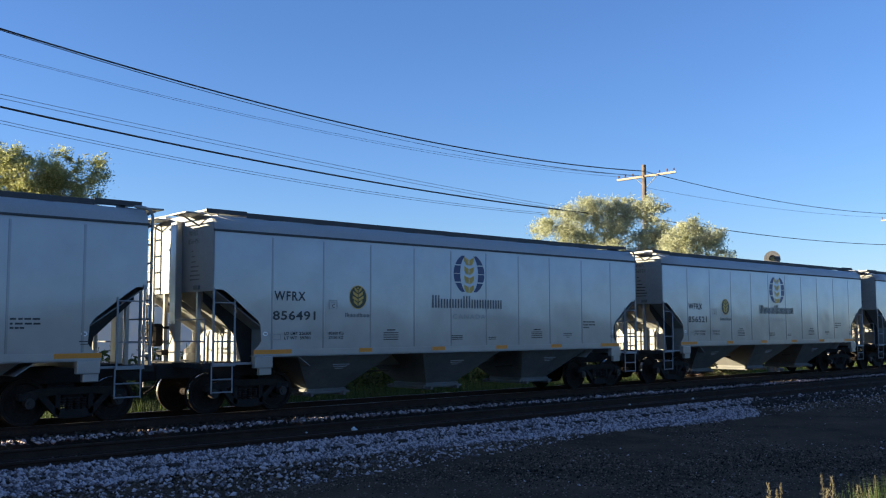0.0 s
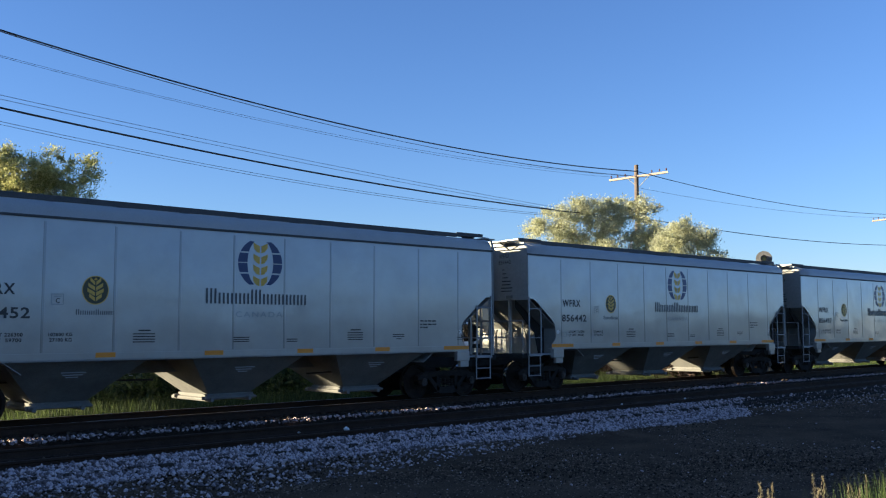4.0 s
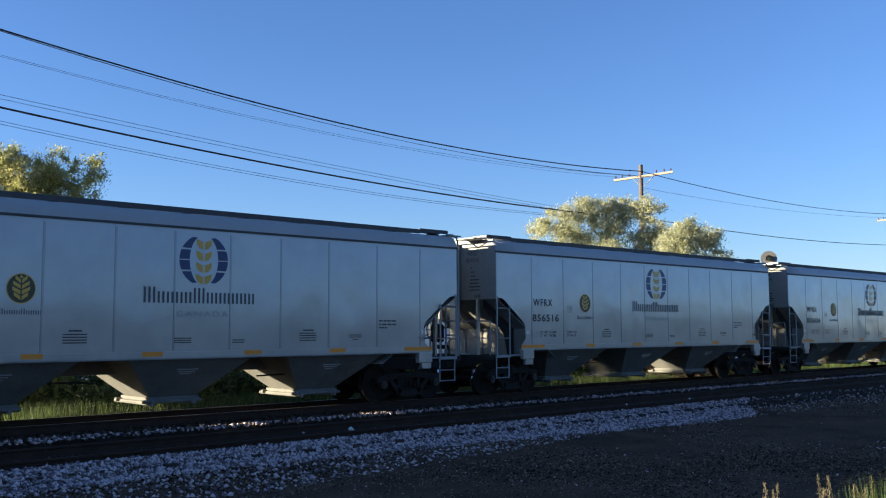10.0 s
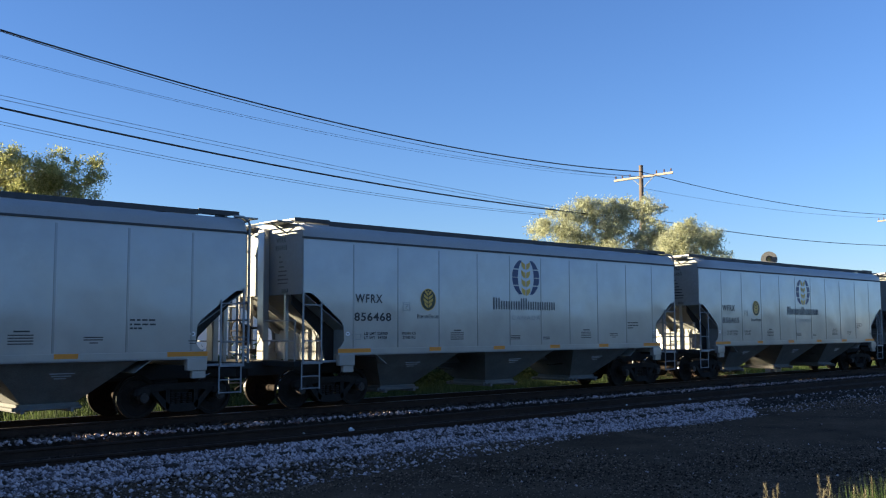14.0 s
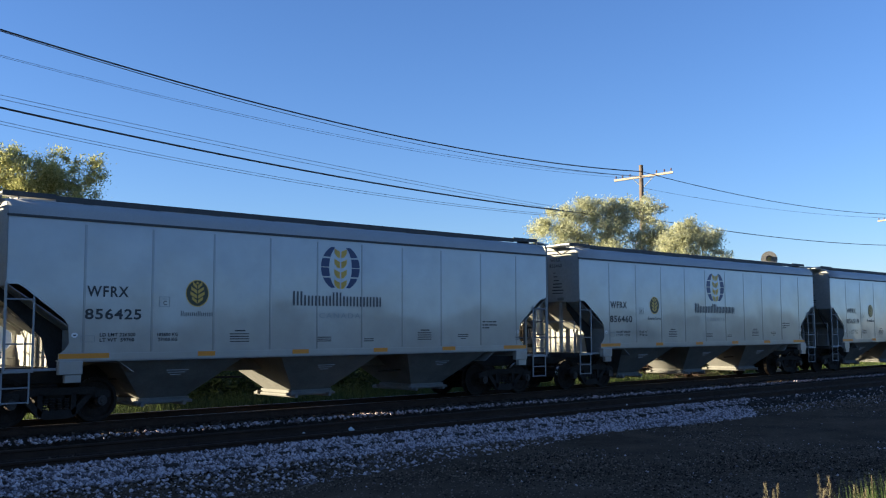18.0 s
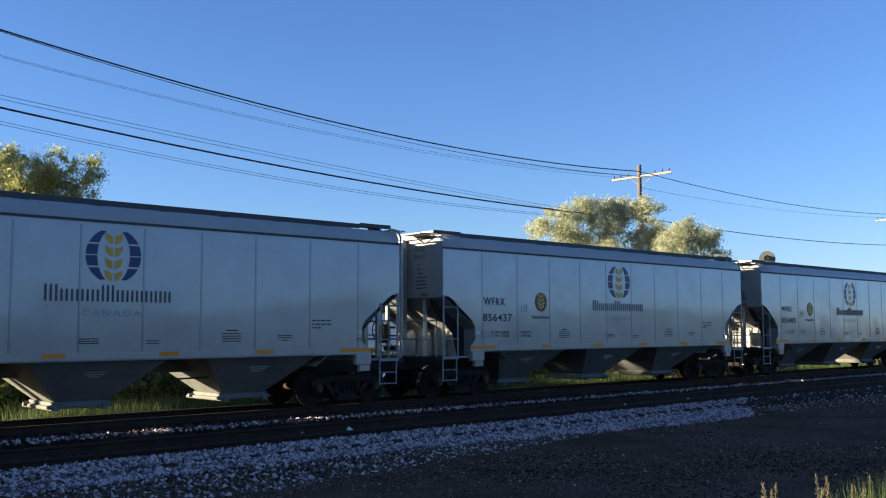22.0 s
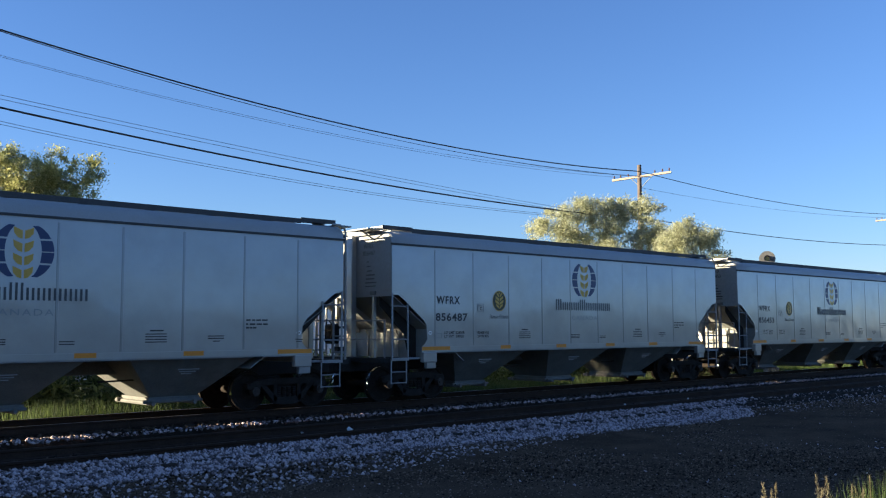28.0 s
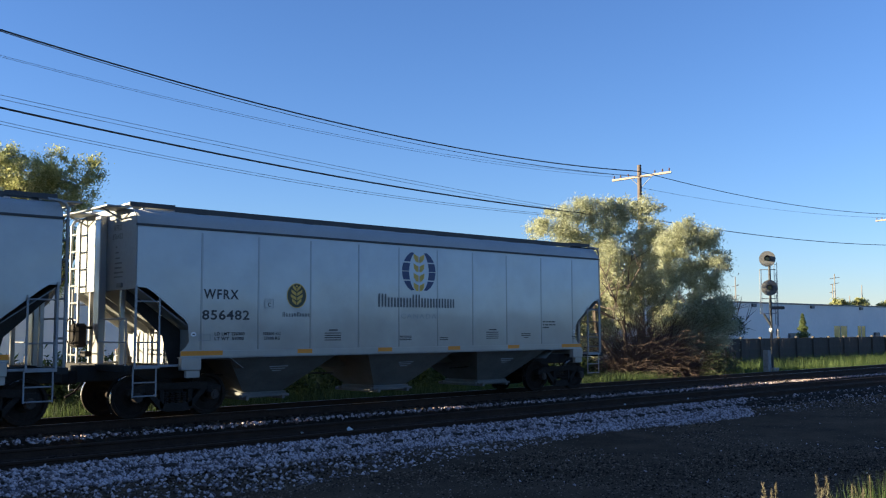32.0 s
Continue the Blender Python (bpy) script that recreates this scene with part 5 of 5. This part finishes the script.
def build_lines():
    px, py, top = 41.2, 29.2, 10.48
    def up(z):
        return 1.849 + (z - 1.849) * 1.19
    utility_pole(px, py, top)
    utility_pole(74.2, py, top + 0.35)
    utility_pole(-4.8, py, up(11.6))
    zl = top - 1.95
    # along the near span: height at the pole on the camera's side, height at the middle pole, sag, place on the arm
    for za, zb, sag, dy, r in ((11.13, 8.53, 1.36, -0.5, .009), (11.05, 8.46, 1.36, -0.8, .009), (10.40, 8.74, 1.07, 1.0, .006), (10.33, 8.60, 1.07, 0.8, .006), (8.58, 6.57, .36, -0.3, .008), (8.52, 6.5, .38, -0.2, .008), (8.48, 6.69, 1.0, 0.1, .008), (8.42, 6.64, 1.0, 0.2, .008)):
        cable("overhead_wire", "thin tarnished overhead wire", (-4.8, py + dy, up(za)), (px, py + dy, up(zb)), sag * 1.19, r, M_WIRE)
    cable("overhead_cable", "thick black overhead cable", (-4.8, py - 0.1, up(11.19)), (px, py - 0.1, up(8.8)), 1.57, .027, M_CABLE)
    cable("overhead_cable", "thick black overhead cable", (-4.8, py - 0.1, up(8.6)), (px, py - 0.1, up(6.7)), .89, .032, M_CABLE)
    cable("overhead_cable", "thick black overhead cable", (px, py - 0.1, up(8.79)), (74.2, py - 0.1, up(9.13)), .50, .019, M_CABLE)
    cable("overhead_cable", "thick black overhead cable", (px, py - 0.1, up(6.75)), (74.2, py - 0.1, up(7.15)), .33, .022, M_CABLE)
    cable("overhead_wire", "thin tarnished overhead wire", (px, py, up(8.1)), (74.2, py, up(8.92)), .38, .008, M_WIRE)
    cable("guy_wire", "slanting guy wire of a utility pole", (-4.8, py, 11.2), (13.7, py + 4, 5.2), .1, .010, M_WIRE)


def build_signal():
    s = thing("railway_signal", "black railway signal mast with two round heads and a caged ladder", "signal", pose(46.32, 24.75, -0.5))
    right = Vector((0.73, -0.68, 0))
    toward = Vector((-0.72, -0.69, 0))
    part("base", boxes((-0.25, 0.25, -0.25, 0.25, 0, 0.35), bevel=0.03), M_CONC, s)
    part("mast", tubes(0.065, ((0, 0, 0.3), (0, 0, 6.1)), n=12), M_SIGNAL, s, "dark grey steel mast")
    facing, along = Vector((-0.87, -0.49, 0)), Vector((0.49, -0.87, 0))
    for z, off in ((6.0, 0.10), (4.49, 0.03)):
        h = bmesh.new()
        c = facing * 0.22 + Vector((0, 0, z)) - right * off
        tube(h, c, c + facing * 0.05, 0.41, 0.41, n=28)
        head = part("signal_head", h, M_TARGET, s, "round dark signal target")
        h = bmesh.new()
        q = c + facing * 0.05
        for i in range(10):
            t0, t1 = radians(-30 + 24 * i), radians(-30 + 24 * (i + 1))
            v = []
            for t, d in ((t0, 0), (t1, 0), (t1, .3), (t0, .3)):
                v.append(h.verts.new(q + facing * d + along * 0.17 * math.cos(t) + Vector((0, 0, 0.17 * math.sin(t)))))
            h.faces.new(v)
        part("hood", h, M_SIGNAL, head)
        bm = bmesh.new()
        tube(bm, q, q + facing * 0.03, 0.11, n=16)
        part("lens", bm, M_GLASS, head)
        bm = bmesh.new()
        tube(bm, Vector((0, 0, z)), c, 0.12, n=10)
        part("head_bracket", bm, M_SIGNAL, head)
    # ladder with cage and platform frame
    bm = bmesh.new()
    l = right * 0.27 - toward * 0.1
    for o in (0.0, 0.15):
        tube(bm, l + right * o + Vector((0, 0, 2.5)), l + right * o + Vector((0, 0, 5.85)), 0.018, n=5)
    for i in range(12):
        z = 2.65 + 0.28 * i
        tube(bm, l + Vector((0, 0, z)), l + right * 0.15 + Vector((0, 0, z)), 0.012, n=4)
    part("ladder", bm, M_STEEL, s)
    bm = bmesh.new()
    for z in (5.45, 3.93, 3.16):
        tube(bm, right * -0.52 + Vector((0, 0, z)), right * 0.30 + Vector((0, 0, z)), 0.02, n=5)
    for o, a, b in ((-0.52, 3.16, 5.45), (-0.44, 3.16, 5.45), (0.34, 2.3, 5.3)):
        tube(bm, right * o + Vector((0, 0, a)), right * o + Vector((0, 0, b)), 0.02, n=5)
    part("service_frame", bm, M_STEEL, s)
    bm = bmesh.new()
    tube(bm, right * -0.36 + Vector((0, 0, 3.12)), Vector((0, 0, 2.5)), 0.06, n=6)
    part("strut", bm, M_SIGNAL, s)
    bm = bmesh.new()
    tube(bm, right * 0.0 + Vector((0, 0, 3.45)), right * 0.70 + Vector((0, 0, 3.45)), 0.1, n=4)
    part("route_box", bm, M_SIGNAL, s)
    part("cable_box", boxes((0.16, 0.30, -0.30, -0.16, 2.0, 2.35), bevel=0.02), M_STEEL, s)
    part("junction_box", boxes((-0.09, 0.09, -0.09, 0.09, 2.15, 2.40), bevel=0.02), M_STEEL, s)
    p = thing("marker_post", "stained white concrete marker post beside the track", "post", pose(44.4, 24.0, -0.5))
    part("post", boxes((-0.15, 0.15, -0.15, 0.15, 0, 1.30), bevel=0.02), M_CONC, p)


def build_far():
    # far utility poles and tree tops over the roof
    for x, y, z, arms in ((135.8, 78.4, 10.1, ((9.0, 0.8), (7.4, 0.8))), (147.2, 67.7, 10.5, ((10.2, 1.2), (9.3, 1.0))), (146.4, 67.7, 8.8, ((8.0, 0.7),)), (150.5, 64.9, 8.7, ()), (148.5, 66.0, 7.0, ())):
        p = thing("utility_pole", "distant bare wooden utility pole beyond the warehouse", "utility pole", pose(x, y, -0.5), "distant utility poles")
        bm = bmesh.new()
        tube(bm, (0, 0, 0), (0, 0, z + 0.5), 0.12, 0.08, n=8)
        part("shaft", bm, M_FAR, p)
        for za, w in arms:
            part("crossarm", tubes(0.05, ((-w * .5, w * .5, za), (w * .5, -w * .5, za + .3))), M_FAR, p)
    for i, (x, y, z, r) in enumerate(((146.5, 66.5, 5.6, 2.4), (149.0, 64.5, 5.7, 1.9), (152.5, 62.0, 5.3, 1.8))):
        tree("tree", "distant round tree beyond the warehouse roof", (x, y, -0.5), ((0, 0),), z + 1.2, [(0, 0, z, r, r, r * .7, 1)], M_LEAF2, 6000, 0.13, 40 + i, 0.3)


def build_belt():
    """An unseen belt of trees on the camera's side of the railway, added to be mirrored in the cars' glossy sides."""
    n = 26000
    x = -90 + 290 * RNG.random(n)
    top = 8.2 + 1.6 * np.sin(x * 0.21) + 1.2 * np.sin(x * 0.53 + 1.0) + 0.8 * np.sin(x * 1.3)
    y = -52 - 5 * RNG.random(n)
    z = -0.5 + top * RNG.random(n) ** 0.8
    v, f = leaf_cloud(np.stack((x, y, z), 1), np.full(n, 0.75), 0.9)
    scatter_mesh("far_woods", v, f, M_LEAF3, "unseen belt of dark green trees added for the reflections", "woods")


build_ground()
build_belt()
build_track(15.3, -0.04, "near")
build_track(TRACK_Y, 0.0, "far")
build_ballast()
build_building()
build_fence()
build_lines()
build_signal()
build_far()
build_trees()
build_grass()
build_stalks()
build_train()
motions()
